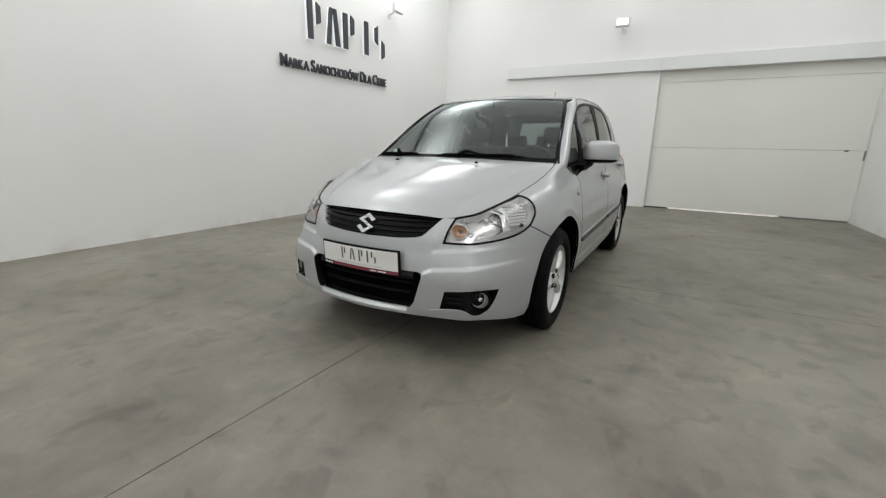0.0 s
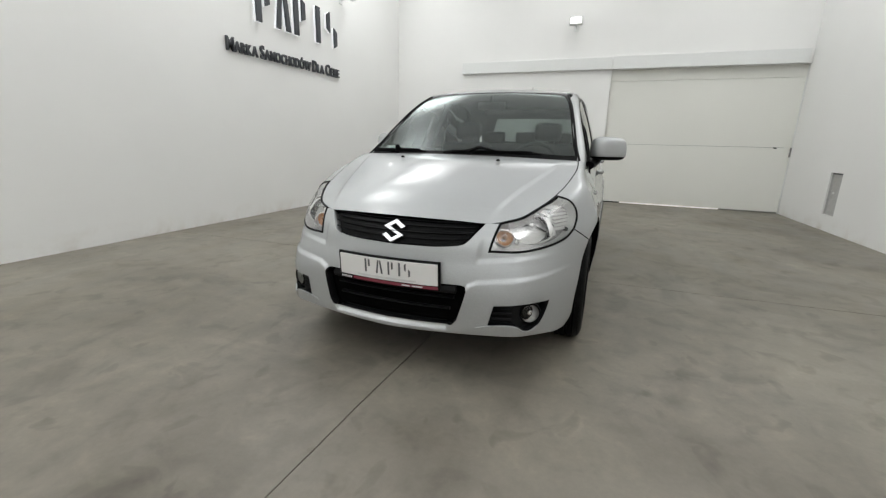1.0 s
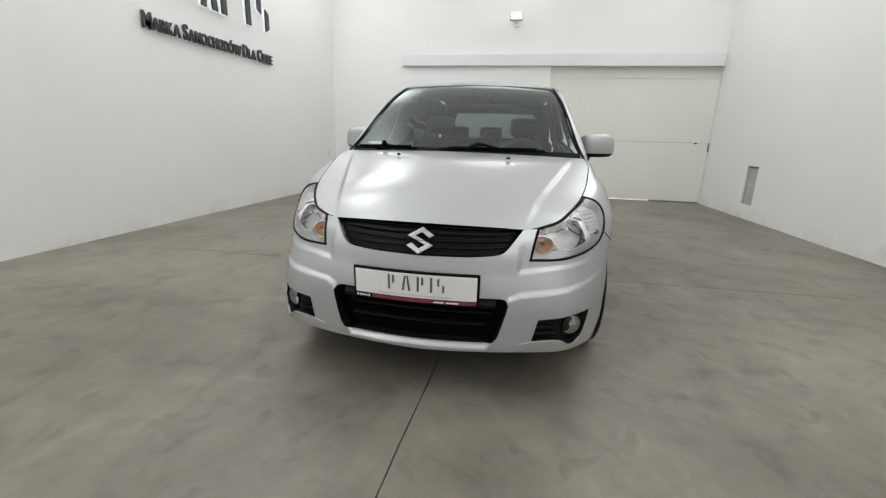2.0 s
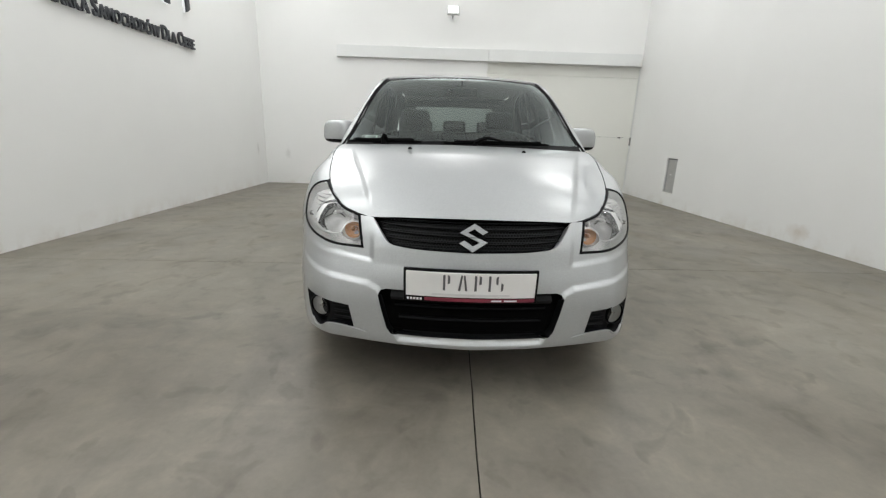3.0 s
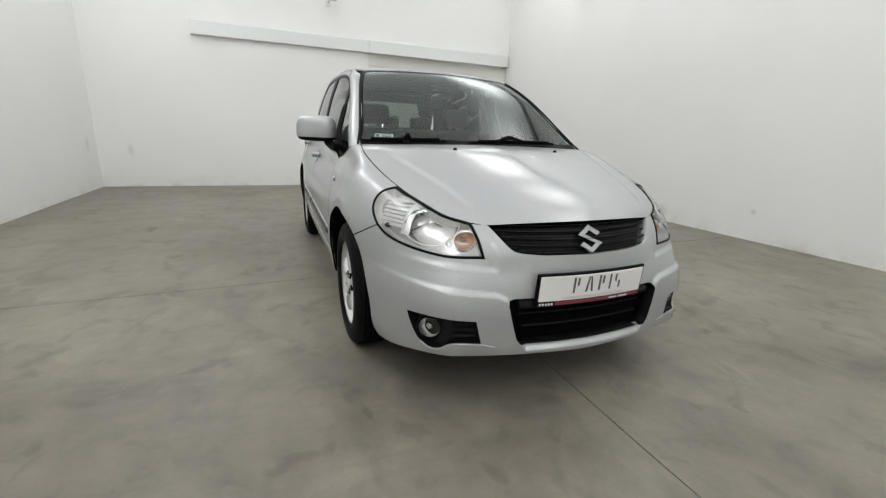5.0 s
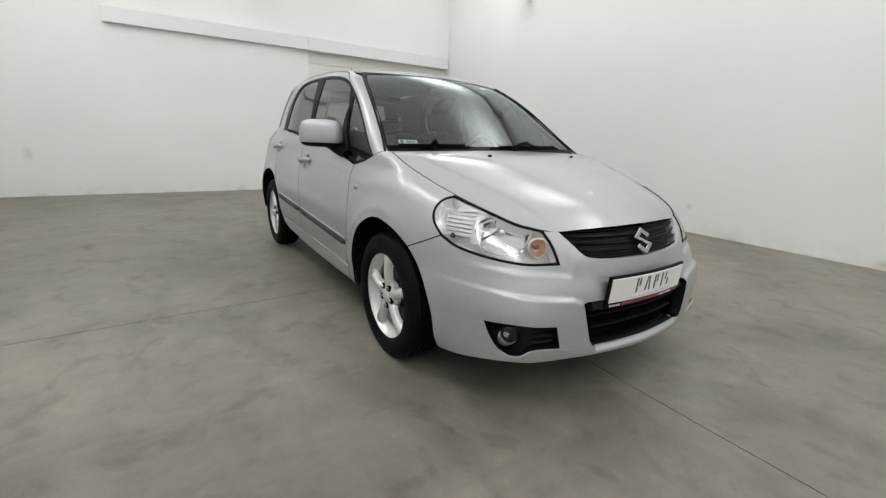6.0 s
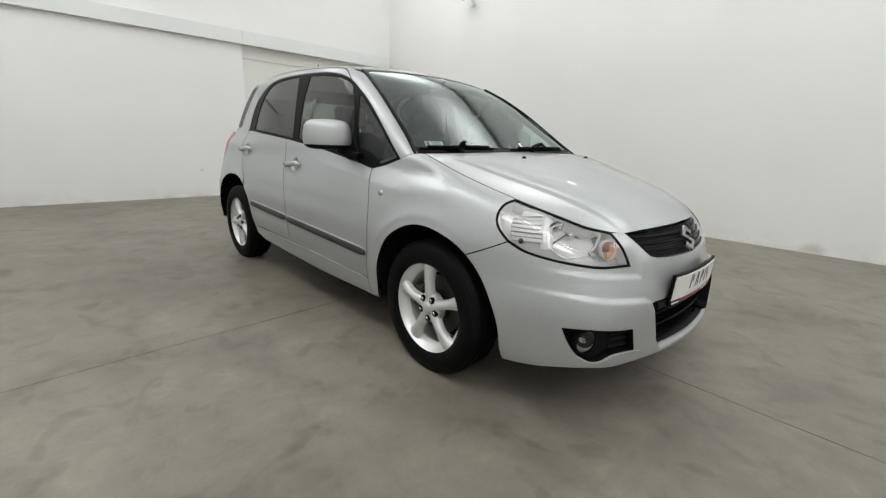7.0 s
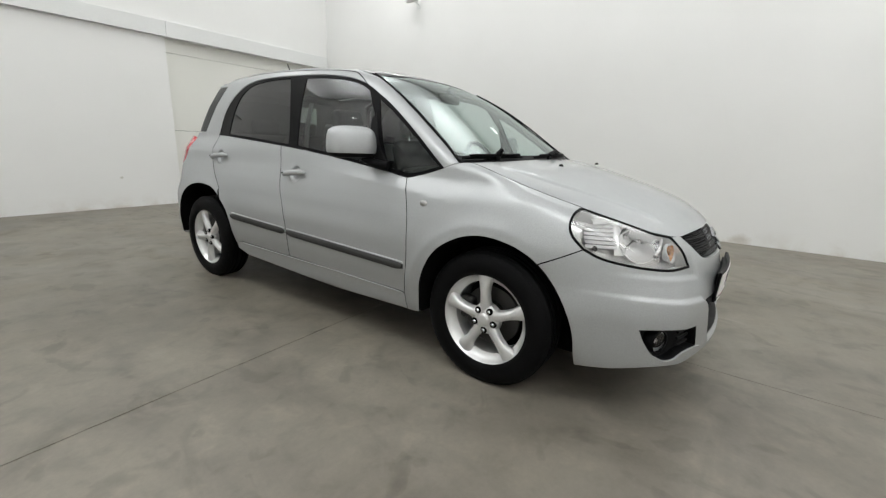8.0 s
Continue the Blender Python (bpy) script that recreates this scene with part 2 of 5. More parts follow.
# ---- the car's skin: an implicit form, negative inside (x across, y towards the tail, z up; front axle at y = 0) ----
def sstep(a, b, v):
    t = np.clip((v - a) / (b - a), 0, 1)
    return t * t * (3 - 2 * t)


def smax(a, b, k):
    h = np.clip(0.5 + 0.5 * (a - b) / k, 0, 1)
    return b * (1 - h) + a * h + k * h * (1 - h)


def spline(v, xs, ys):
    """A smooth curve through the knots (monotone cubic)."""
    xs, ys = np.asarray(xs, float), np.asarray(ys, float)
    h, d = np.diff(xs), np.diff(ys) / np.diff(xs)
    m = np.concatenate(([d[0]], np.where(d[1:] * d[:-1] > 0, 2 * d[1:] * d[:-1] / (d[1:] + d[:-1] + 1e-12), 0), [d[-1]]))
    v = np.clip(v, xs[0], xs[-1])
    i = np.clip(np.searchsorted(xs, v) - 1, 0, len(h) - 1)
    t = (v - xs[i]) / h[i]
    return (ys[i] * (1 + 2 * t) * (1 - t) ** 2 + m[i] * h[i] * t * (1 - t) ** 2
            + ys[i + 1] * t * t * (3 - 2 * t) + m[i + 1] * h[i] * t * t * (t - 1))


def poly_sdf(px, py, poly):
    """Signed distance to a polygon, negative inside."""
    P = np.asarray(poly, float)
    d = np.full(np.shape(px), 1e9)
    inside = np.zeros(np.shape(px), bool)
    for a, b in zip(P, np.roll(P, -1, 0)):
        e = b - a
        wx, wy = px - a[0], py - a[1]
        t = np.clip((wx * e[0] + wy * e[1]) / (e @ e + 1e-15), 0, 1)
        d = np.minimum(d, (wx - e[0] * t) ** 2 + (wy - e[1] * t) ** 2)
        cross = ((a[1] <= py) & (b[1] > py)) | ((b[1] <= py) & (a[1] > py))
        xi = a[0] + (py - a[1]) / (e[1] if abs(e[1]) > 1e-12 else 1e-12) * e[0]
        inside ^= cross & (px < xi)
    return np.where(inside, -1, 1) * np.sqrt(d)


# the sunk middle of the front bumper (half): under the ledge, inside the horseshoe
MOUTH = [(-0.2, 0.262), (0.288, 0.266), (0.326, 0.325), (0.358, 0.440), (0.374, 0.470), (0.410, 0.487), (0.60, 0.506), (0.90, 0.540), (0.95, 0.9), (-0.2, 0.9)]


def hood_z(X, y):
    q = y - 0.42 * X ** 2
    z = spline(q, [-1.2, -0.95, -0.80, -0.74, -0.66, -0.52, -0.35, -0.1, 0.12, 0.25, 0.5, 0.9], [0.20, 0.50, 0.695, 0.760, 0.812, 0.872, 0.925, 0.988, 1.018, 1.032, 1.15, 1.32])
    z = z - (0.045 - 0.045 * sstep(-0.4, 0.2, y)) * X ** 2
    ridge = 0.40 + 0.30 * (y + 0.70)
    return z - 0.009 * sstep(ridge - 0.008, ridge + 0.020, X) * sstep(-0.75, -0.5, y) * (1 - sstep(-0.1, 0.15, y))


def side_x(y, z):
    w = spline(z, [0.10, 0.18, 0.25, 0.33, 0.45, 0.60, 0.72, 0.80, 0.873, 0.92, 1.0, 1.085, 1.2], [0.76, 0.80, 0.826, 0.838, 0.858, 0.862, 0.848, 0.830, 0.808, 0.794, 0.778, 0.75, 0.71])
    w = w - 0.022 * sstep(2.2, 3.1, y) - 0.045 * sstep(1.9, 2.8, y) * sstep(0.96, 1.08, z)
    # the shoulder: a crease that starts on the front door and fades on the wing
    crease = np.clip((z - 0.802 - 0.104 * y) / 0.085, 0, 1) * sstep(0.10, 0.35, y) + sstep(0.83, 0.93, z) * sstep(0.35, 0.10, y)
    w = w - 0.026 * sstep(1.4, 0.6, y) * crease
    w = w - 0.012 * sstep(-0.1, -0.5, y) - 0.03 * sstep(-0.1, -0.4, y) * sstep(0.42, 0.2, z)
    for yc in (0.0, 2.5):
        r = np.sqrt((y - yc) ** 2 + (z - 0.315) ** 2)
        flare = np.exp(-((r - 0.385) / 0.070) ** 2) * sstep(0.20, 0.30, z)
        w = w + 0.020 * flare - 0.006 * sstep(0.432, 0.398, r) * sstep(0.30, 0.45, z)
    # the scooped cups behind the door handles
    for yc, zc in ((1.368, 0.868), (2.272, 0.932)):
        w = w - 0.019 * sstep(0.050, 0.034, np.sqrt((y - yc) ** 2 + (z - zc) ** 2))
    # the scallop along the doors
    w = w - 0.0025 * np.exp(-((z - 0.69 - 0.03 * (y - 1.2)) / 0.05) ** 2) * sstep(0.45, 0.7, y) * sstep(2.1, 1.8, y)
    return w


def nose_y(X, z):
    y0 = spline(z, [0.10, 0.16, 0.20, 0.25, 0.29, 0.40, 0.50, 0.57, 0.634, 0.69, 0.745, 0.80, 0.9], [-0.76, -0.815, -0.842, -0.862, -0.866, -0.864, -0.855, -0.839, -0.814, -0.786, -0.745, -0.69, -0.56])
    a = 0.277 + 0.12 * sstep(0.42, 0.70, z)
    y = y0 + a * X ** 2 + (5.66 - 1.5 * sstep(0.5, 0.7, z)) * np.maximum(X - 0.55, 0) ** 2.15
    # the proud horseshoe round the mouth, and the ledge that runs out of it to the corners
    d = poly_sdf(X, z, MOUTH)
    y = y + 0.016 * sstep(0.005, -0.015, d) * sstep(0.83, 0.62, X) * sstep(0.66, 0.56, z)
    # the shelf under the headlamp
    shelf = z - 0.566 - 0.10 * (X - 0.40)
    y = y + 0.011 * sstep(-0.002, 0.022, shelf) * sstep(0.388, 0.412, X) * sstep(0.76, 0.62, X) * sstep(0.70, 0.64, z)
    return y


def tail_y(X, z):
    y0 = spline(z, [0.15, 0.25, 0.5, 0.62, 0.72, 0.9, 1.1, 1.3], [3.16, 3.22, 3.25, 3.235, 3.17, 3.12, 3.04, 2.9])
    return y0 - 0.26 * X ** 2 - 0.45 * X ** 8


def lower(x, y, z):
    X = np.abs(x)
    f = smax(X - side_x(y, z), (nose_y(X, z) - y) * 0.80, 0.05)
    f = smax(f, (y - tail_y(X, z)) * 0.8, 0.05)
    f = smax(f, (z - hood_z(X, y)) * 0.94, 0.04)
    return smax(f, 0.16 + 0.06 * sstep(0.2, 0.5, y) - z, 0.03)


def cabin_x(y, z):
    w = spline(z, [0.85, 0.92, 1.0, 1.1, 1.2, 1.3, 1.4, 1.46, 1.55, 1.65], [0.80, 0.785, 0.767, 0.742, 0.715, 0.684, 0.645, 0.620, 0.575, 0.52])
    return w - 0.025 * sstep(1.3, 0.6, y) * sstep(1.0, 1.4, z) - 0.055 * sstep(1.9, 2.9, y) - 0.016 * sstep(1.2, 0.5, y) * sstep(1.2, 0.95, z) - 0.010 * sstep(1.0, 0.5, y) * sstep(1.0, 1.2, z)


def screen_y(X, z):
    base = spline(z, [0.85, 1.0, 1.25, 1.40, 1.485, 1.6], [-0.12, 0.105, 0.485, 0.735, 0.90, 1.16])
    return base + (0.255 + 0.07 * sstep(1.3, 1.46, z)) * X ** 2


def roof_z(X, y):
    return spline(y, [0.5, 0.9, 1.2, 1.6, 2.0, 2.4, 2.75, 3.2], [1.38, 1.488, 1.524, 1.553, 1.557, 1.538, 1.492, 1.40]) - 0.10 * X ** 2


def hatch_y(X, z):
    return spline(z, [0.8, 1.1, 1.3, 1.45, 1.6], [3.12, 3.00, 2.88, 2.76, 2.6]) - 0.36 * X ** 2 - 0.8 * X ** 8


def cabin(x, y, z):
    X = np.abs(x)
    f = smax(X - cabin_x(y, z), (screen_y(X, z) - y) * 0.52, 0.035)
    f = smax(f, (y - hatch_y(X, z)) * 0.85, 0.05)
    f = smax(f, (z - roof_z(X, y)) * 0.97, 0.06)
    return smax(f, 0.80 - z, 0.02)


def skin(x, y, z):
    return np.minimum(lower(x, y, z), cabin(x, y, z))


def cast(form, origin, way, near, far, steps=40):
    """Where rays from inside leave the form."""
    o, w = np.asarray(origin, float), np.asarray(way, float)
    at = lambda t: form(*(o + w * t[:, None]).T)
    lo, hi = np.full(len(o), near, float), np.full(len(o), far, float)
    grid = np.linspace(near, far, steps)
    done = np.zeros(len(o), bool)
    for a, b in zip(grid[:-1], grid[1:]):
        out = (at(np.full(len(o), b)) > 0) & ~done
        lo, hi = np.where(out, a, lo), np.where(out, b, hi)
        done |= out
    for _ in range(22):
        mid = (lo + hi) / 2
        out = at(mid) > 0
        lo, hi = np.where(out, lo, mid), np.where(out, mid, hi)
    return o + w * ((lo + hi) / 2)[:, None]


def slope(form, p, e=0.004):
    g = np.stack([form(*(p + d).T) - form(*(p - d).T) for d in np.eye(3) * e], 1)
    return g / (np.linalg.norm(g, axis=1, keepdims=True) + 1e-12)


# ---- small mesh helpers ----
def mesh_of(name, verts, faces, normals=None, smooth=True):
    me = bpy.data.meshes.new(name)
    me.from_pydata([tuple(map(float, v)) for v in verts], [], [tuple(map(int, f)) for f in faces])
    me.update()
    if smooth:
        me.polygons.foreach_set("use_smooth", [True] * len(me.polygons))
    if normals is not None:
        me.normals_split_custom_set_from_vertices([tuple(map(float, n)) for n in normals])
    return me


def place(name, me, material, parent=None, label="", m=None):
    if material and not me.materials:
        me.materials.append(material)
    ob = new(name, me)
    if parent:
        ob.parent = parent
    if m is not None:
        ob.matrix_basis = m
    return tagged(ob, label)


def part(name, bm, material, parent=None, label="", smooth=False, m=None):
    me = bpy.data.meshes.new(name)
    bmesh.ops.recalc_face_normals(bm, faces=bm.faces)
    bm.to_mesh(me)
    bm.free()
    if smooth:
        me.polygons.foreach_set("use_smooth", [True] * len(me.polygons))
        me.set_sharp_from_angle(angle=radians(38))
    return place(name, me, material, parent, label, m)


def empty(name, label, category, at=(0, 0, 0), group="", kind=""):
    ob = new(name)
    ob.location = at
    return tagged(ob, label, category, group, kind)


def box(lo, hi, bevel=0.0, segments=2, bm=None):
    bm = bm or bmesh.new()
    made = bmesh.ops.create_cube(bm, size=1)["verts"]
    for v in made:
        v.co = Vector([(a + b) / 2 + c * (b - a) for a, b, c in zip(lo, hi, v.co)])
    if bevel:
        edges = list({e for v in made for e in v.link_edges})
        bmesh.ops.bevel(bm, geom=edges, offset=bevel, segments=segments, affect="EDGES", profile=0.5)
    return bm


def prism(points, depth, axis="y", at=0.0, bevel=0.0, bm=None):
    """A flat outline (two coordinates) thickened along an axis."""
    bm = bm or bmesh.new()
    put = {"y": lambda a, b, d: (a, d, b), "x": lambda a, b, d: (d, a, b), "z": lambda a, b, d: (a, b, d)}[axis]
    ends = [[bm.verts.new(put(a, b, at + d)) for a, b in points] for d in (0, depth)]
    n = len(points)
    faces = [bm.faces.new(ends[0][::-1]), bm.faces.new(ends[1])]
    faces += [bm.faces.new((ends[0][i], ends[0][(i + 1) % n], ends[1][(i + 1) % n], ends[1][i])) for i in range(n)]
    if bevel:
        bmesh.ops.recalc_face_normals(bm, faces=faces)
        bmesh.ops.bevel(bm, geom=list(faces[1].edges) + list(faces[0].edges), offset=bevel, segments=2, affect="EDGES", profile=0.5)
    return bm


def lathe(profile, segments=48, axis="x", bm=None, m=Matrix()):
    """A profile of (radius, along) turned round an axis."""
    bm = bm or bmesh.new()
    rings = []
    for r, d in profile:
        ring = []
        for i in range(segments):
            a = 2 * math.pi * i / segments
            c, s = r * math.cos(a), r * math.sin(a)
            p = {"x": (d, c, s), "y": (c, d, s), "z": (c, s, d)}[axis]
            ring.append(bm.verts.new(m @ Vector(p)))
        rings.append(ring)
    for p, q in zip(rings, rings[1:]):
        for i in range(segments):
            bm.faces.new((p[i], p[(i + 1) % segments], q[(i + 1) % segments], q[i]))
    return bm


def tube(points, radius, sides=10, bm=None, flat=1.0):
    """A round bar along a line of points."""
    bm = bm or bmesh.new()
    P = [Vector(p) for p in points]
    rings = []
    for i, p in enumerate(P):
        d = (P[min(i + 1, len(P) - 1)] - P[max(i - 1, 0)]).normalized()
        u = d.cross(Vector((0, 0, 1)) if abs(d.z) < 0.9 else Vector((1, 0, 0))).normalized()
        w = u.cross(d)
        r = radius[i] if isinstance(radius, (list, tuple)) else radius
        rings.append([bm.verts.new(p + r * (math.cos(a) * u + flat * math.sin(a) * w)) for a in [2 * math.pi * k / sides for k in range(sides)]])
    for p, q in zip(rings, rings[1:]):
        for k in range(sides):
            bm.faces.new((p[k], p[(k + 1) % sides], q[(k + 1) % sides], q[k]))
    bm.faces.new(rings[0][::-1])
    bm.faces.new(rings[-1])
    return bm


# ---- the hall ----
LEFT, BACK, FRONT = -3.76, 6.62, -7.2
RIGHT = lambda y: 3.83 + 0.028 * (5.5 - y)
DOOR_L, DOOR_R, DOOR_H = 0.74, 3.80, 2.50


def wall_slab(name, outline, axis, at, depth, material, label):
    ob = part(name, prism(outline, depth, axis, at), material, label=label)
    return tagged(ob, kind="structure", category="wall")


wall_slab("wall_west", [(FRONT - 0.2, 0), (BACK + 0.4, 0), (BACK + 0.4, CEILING), (FRONT - 0.2, CEILING)], "x", LEFT - 0.2, 0.2, WALL, "plain white painted wall with dark letters on it")
wall_slab("wall_north", [(LEFT, 0), (DOOR_L, 0), (DOOR_L, DOOR_H), (DOOR_R, DOOR_H), (DOOR_R, 0), (4.3, 0), (4.3, CEILING), (LEFT, CEILING)], "y", BACK, 0.25, WALL, "white painted end wall with a garage opening")
wall_slab("wall_south", [(LEFT, 0), (4.4, 0), (4.4, CEILING), (LEFT, CEILING)], "y", FRONT - 0.2, 0.2, WALL, "plain white painted wall")
# the east wall is a little out of square, and has a niche for the vent
NICHE = (4.845, 5.165, 0.225, 0.815)


def east_wall():
    bm = bmesh.new()
    ys, zs = [FRONT - 0.2, NICHE[0], NICHE[1], BACK + 0.4], [0, NICHE[2], NICHE[3], CEILING]
    v = {(i, j, k): bm.verts.new((RIGHT(y) + (0, 0.045, 0.25)[k], y, z)) for i, y in enumerate(ys) for j, z in enumerate(zs) for k in range(3)}
    for i in range(3):
        for j in range(3):
            k = 1 if (i, j) == (1, 1) else 0
            bm.faces.new([v[i, j, k], v[i + 1, j, k], v[i + 1, j + 1, k], v[i, j + 1, k]])
            bm.faces.new([v[i, j, 2], v[i, j + 1, 2], v[i + 1, j + 1, 2], v[i + 1, j, 2]])
    ring = [(1, 1), (2, 1), (2, 2), (1, 2)]
    for (a, b), (c, d) in zip(ring, ring[1:] + ring[:1]):
        bm.faces.new([v[a, b, 0], v[a, b, 1], v[c, d, 1], v[c, d, 0]])
    return bm


tagged(part("wall_east", east_wall(), WALL, label="white painted wall with a small vent near the floor"), kind="structure", category="wall")
tagged(part("ceiling", box((LEFT - 0.2, FRONT - 0.2, CEILING), (4.5, BACK + 0.4, CEILING + 0.15)), CEILPAINT, label="unseen white ceiling with an added glowing sheet below it"), kind="structure", category="ceiling")

# the floor: four cast slabs with sawn joints between them
floor = tagged(part("floor", box((LEFT - 0.2, FRONT - 0.2, -0.30), (4.5, BACK + 1.5, -0.012)), DARK, label="grey power-floated concrete floor with sawn joints"), kind="structure", category="floor")


def wobble(t, seed, amount=0.004):
    return amount * (2 * noise.noise(Vector((t * 1.3, seed, 0.0))) + 0.7 * noise.noise(Vector((t * 7, seed, 3.0))))


def slab(x0, x1, y0, y1):
    bm = bmesh.new()
    gap = 0.0027
    n = 60
    line_x = lambda y: 0.045 + 0.02 * y + wobble(y, 1.0, 0.006)
    line_y = lambda x: 1.042 + wobble(x, 9.0, 0.005) + 0.038 * x
    xs = lambda side, y: (x0 if x0 is not None else line_x(y) + gap) if side == 0 else (x1 if x1 is not None else line_x(y) - gap)
    ysf = lambda side, x: (y0 if y0 is not None else line_y(x) + gap) if side == 0 else (y1 if y1 is not None else line_y(x) - gap)
    cx0, cx1 = (x0 if x0 is not None else 0.065), (x1 if x1 is not None else 0.065)
    cy0, cy1 = (y0 if y0 is not None else 1.045), (y1 if y1 is not None else 1.045)
    loop = []
    for i in range(n):
        x = cx0 + (cx1 - cx0) * i / n
        loop.append((x if i else xs(0, cy0), ysf(0, x)))
    for i in range(n):
        y = cy0 + (cy1 - cy0) * i / n
        loop.append((xs(1, y), y if i else ysf(0, cx1)))
    for i in range(n):
        x = cx1 + (cx0 - cx1) * i / n
        loop.append((x if i else xs(1, cy1), ysf(1, x)))
    for i in range(n):
        y = cy1 + (cy0 - cy1) * i / n
        loop.append((xs(0, y), y if i else ysf(1, cx0)))
    return prism(loop, 0.012, "z", -0.012)


for q in ((LEFT, None, FRONT, None), (None, 4.2, FRONT, None), (LEFT, None, None, BACK + 0.3), (None, 4.2, None, BACK + 0.3)):
    part("slab", slab(*q), CONCRETE, floor)

# ---- garage opening: sectional door, cover rail, daylight under the leaf ----
door = empty("garage_door", "closed off-white sectional garage door with flush panels", "door", (0, 0, 0))
for z0, z1 in ((0.024, 1.145), (1.149, 2.295), (2.299, 2.52)):
    part("door_panel", box((DOOR_L + 0.002, BACK + 0.07, z0), (DOOR_R + 0.01, BACK + 0.11, z1), 0.003, 1), DOORWHITE, door)
lock = part("lock", box((3.53, BACK + 0.052, 1.128), (3.58, BACK + 0.07, 1.150), 0.004), BLACK, door, "small black lock")
part("guide_rail", box((DOOR_R - 0.016, BACK + 0.03, 0.0), (DOOR_R - 0.004, BACK + 0.069, 2.49), 0.003), BOXWHITE, door)
part("latch_plate", box((DOOR_R - 0.032, BACK + 0.008, 0.99), (DOOR_R - 0.017, BACK + 0.05, 1.15), 0.003), GREYBELT, door, "small grey latch plate")
# grey instead of black: its tone imitates the faint light in this gap
part("bottom_seal", box((DOOR_R - 0.90, BACK + 0.075, 0.003), (DOOR_R - 0.02, BACK + 0.10, 0.023), 0.003), GREYBELT, door, "grey strip standing in for faint daylight under the door")
part("bottom_seal", box((DOOR_L + 0.005, BACK + 0.075, 0.004), (DOOR_L + 0.42, BACK + 0.10, 0.021), 0.003), BLACK, door, "black rubber bottom seal")
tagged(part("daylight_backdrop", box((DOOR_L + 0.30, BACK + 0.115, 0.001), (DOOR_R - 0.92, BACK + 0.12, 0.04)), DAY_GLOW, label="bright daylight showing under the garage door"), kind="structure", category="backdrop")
rail = empty("rail_cover", "long white box cover of the sliding door rail", "rail", (-2.22, BACK, 2.5))
part("cover", box((0, -0.075, 0.0), (DOOR_L + 2.22, -0.001, 0.215), 0.004), BOXWHITE, rail)
part("cover", box((DOOR_L + 2.222, -0.073, 0.0), (3.745 + 2.22, -0.001, 0.220), 0.004), BOXWHITE, rail)

# the vent in the east wall
vent = empty("wall_vent", "grey metal wall vent set into a shallow niche", "vent", (RIGHT(5.005) + 0.016, 5.005, 0.52))
part("backing", box((0.012, -0.157, -0.292), (0.026, 0.157, 0.292), 0.002), VENTGREY, vent)
for s in (-1, 1):
    part("frame", box((-0.004, s * 0.148 - 0.008, -0.292), (0.012, s * 0.148 + 0.008, 0.292), 0.002), VENTGREY, vent)
part("frame", box((-0.004, -0.139, 0.270), (0.012, 0.139, 0.290), 0.002), INK, vent, "dark upper frame")
part("frame", box((-0.004, -0.139, -0.290), (0.012, 0.139, -0.274), 0.002), VENTGREY, vent)
for i in range(9):
    part("slat", box((0.0085, -0.138, -0.252 + 0.057 * i), (0.0125, 0.138, -0.238 + 0.057 * i), 0.001), VENTGREY, vent)
part("catch", box((-0.010, -0.02, 0.005), (-0.003, 0.02, 0.03), 0.002), BOXWHITE, vent)


# ---- wall lamps, and an unseen glowing sheet added under the ceiling ----
glow_top = empty("ceiling_light", "unseen glowing sheet added under the ceiling, with painted pools of light", "lamp", (0, 0, 0))
ys = np.linspace(FRONT + 0.12, BACK - 0.12, 8)
for y0, y1 in zip(ys, ys[1:]):
    part("diffuser", box((LEFT + 0.08, y0, CEILING - 0.05), (3.72, y1, CEILING - 0.04)), FILL_GLOW, glow_top, "glowing sheet added as fill light")
for x in (LEFT + 0.05, 3.75):
    part("frame", box((x - 0.03, FRONT + 0.05, CEILING - 0.06), (x + 0.03, BACK - 0.05, CEILING - 0.002), 0.003, 1), BOXWHITE, glow_top)


def flood():
    e = empty("floodlight", "white floodlight on a short arm high on the wall", "lamp", (0, 0, 0), "wall floodlights")
    part("base_plate", box((-0.05, -0.012, -0.06), (0.05, -0.001, 0.06), 0.004), BOXWHITE, e)
    part("arm", tube([(0, -0.01, 0), (0, -0.10, 0.02), (0, -0.17, 0.05)], 0.014), BOXWHITE, e)
    head = part("head", box((-0.12, -0.245, 0.0), (0.12, -0.16, 0.16), 0.018, 3), BOXWHITE, e)
    part("glass", box((-0.090, -0.249, 0.035), (0.090, -0.244, 0.125), 0.002, 1), FLOOD_GLOW, head, "lit front glass")
    return e


lamp = flood()
lamp.matrix_basis = pose(0.02, BACK, 3.26)
for m in (pose(LEFT, 4.42, 3.42, 0, 0, 90), pose(RIGHT(4.2), 4.25, 3.40, 0, 0, -90), pose(RIGHT(1.2), 1.2, 3.40, 0, 0, -90)):
    copy_thing(lamp, m)

# ---- lettering on the west wall ----
sign = empty("wall_logo", "five dark halo-lit upright shapes of a wall logo", "sign", (LEFT, 0, 0))


def logo_shape(outline):
    """One dark block of the logo, standing off the wall before a lit back plate."""
    ob = part("logo_block", prism(outline, 0.03, "x", 0.035, 0.003), LETTER, sign)
    cy, cz = (sum(p[i] for p in outline) / len(outline) for i in (0, 1))
    grown = [(y + 0.004 * (1 if y > cy else -1), z + 0.004 * (1 if z > cz else -1)) for y, z in outline]
    part("back_plate", prism(grown, 0.012, "x", 0.012), HALO_GLOW, ob, "glowing edge behind the block")


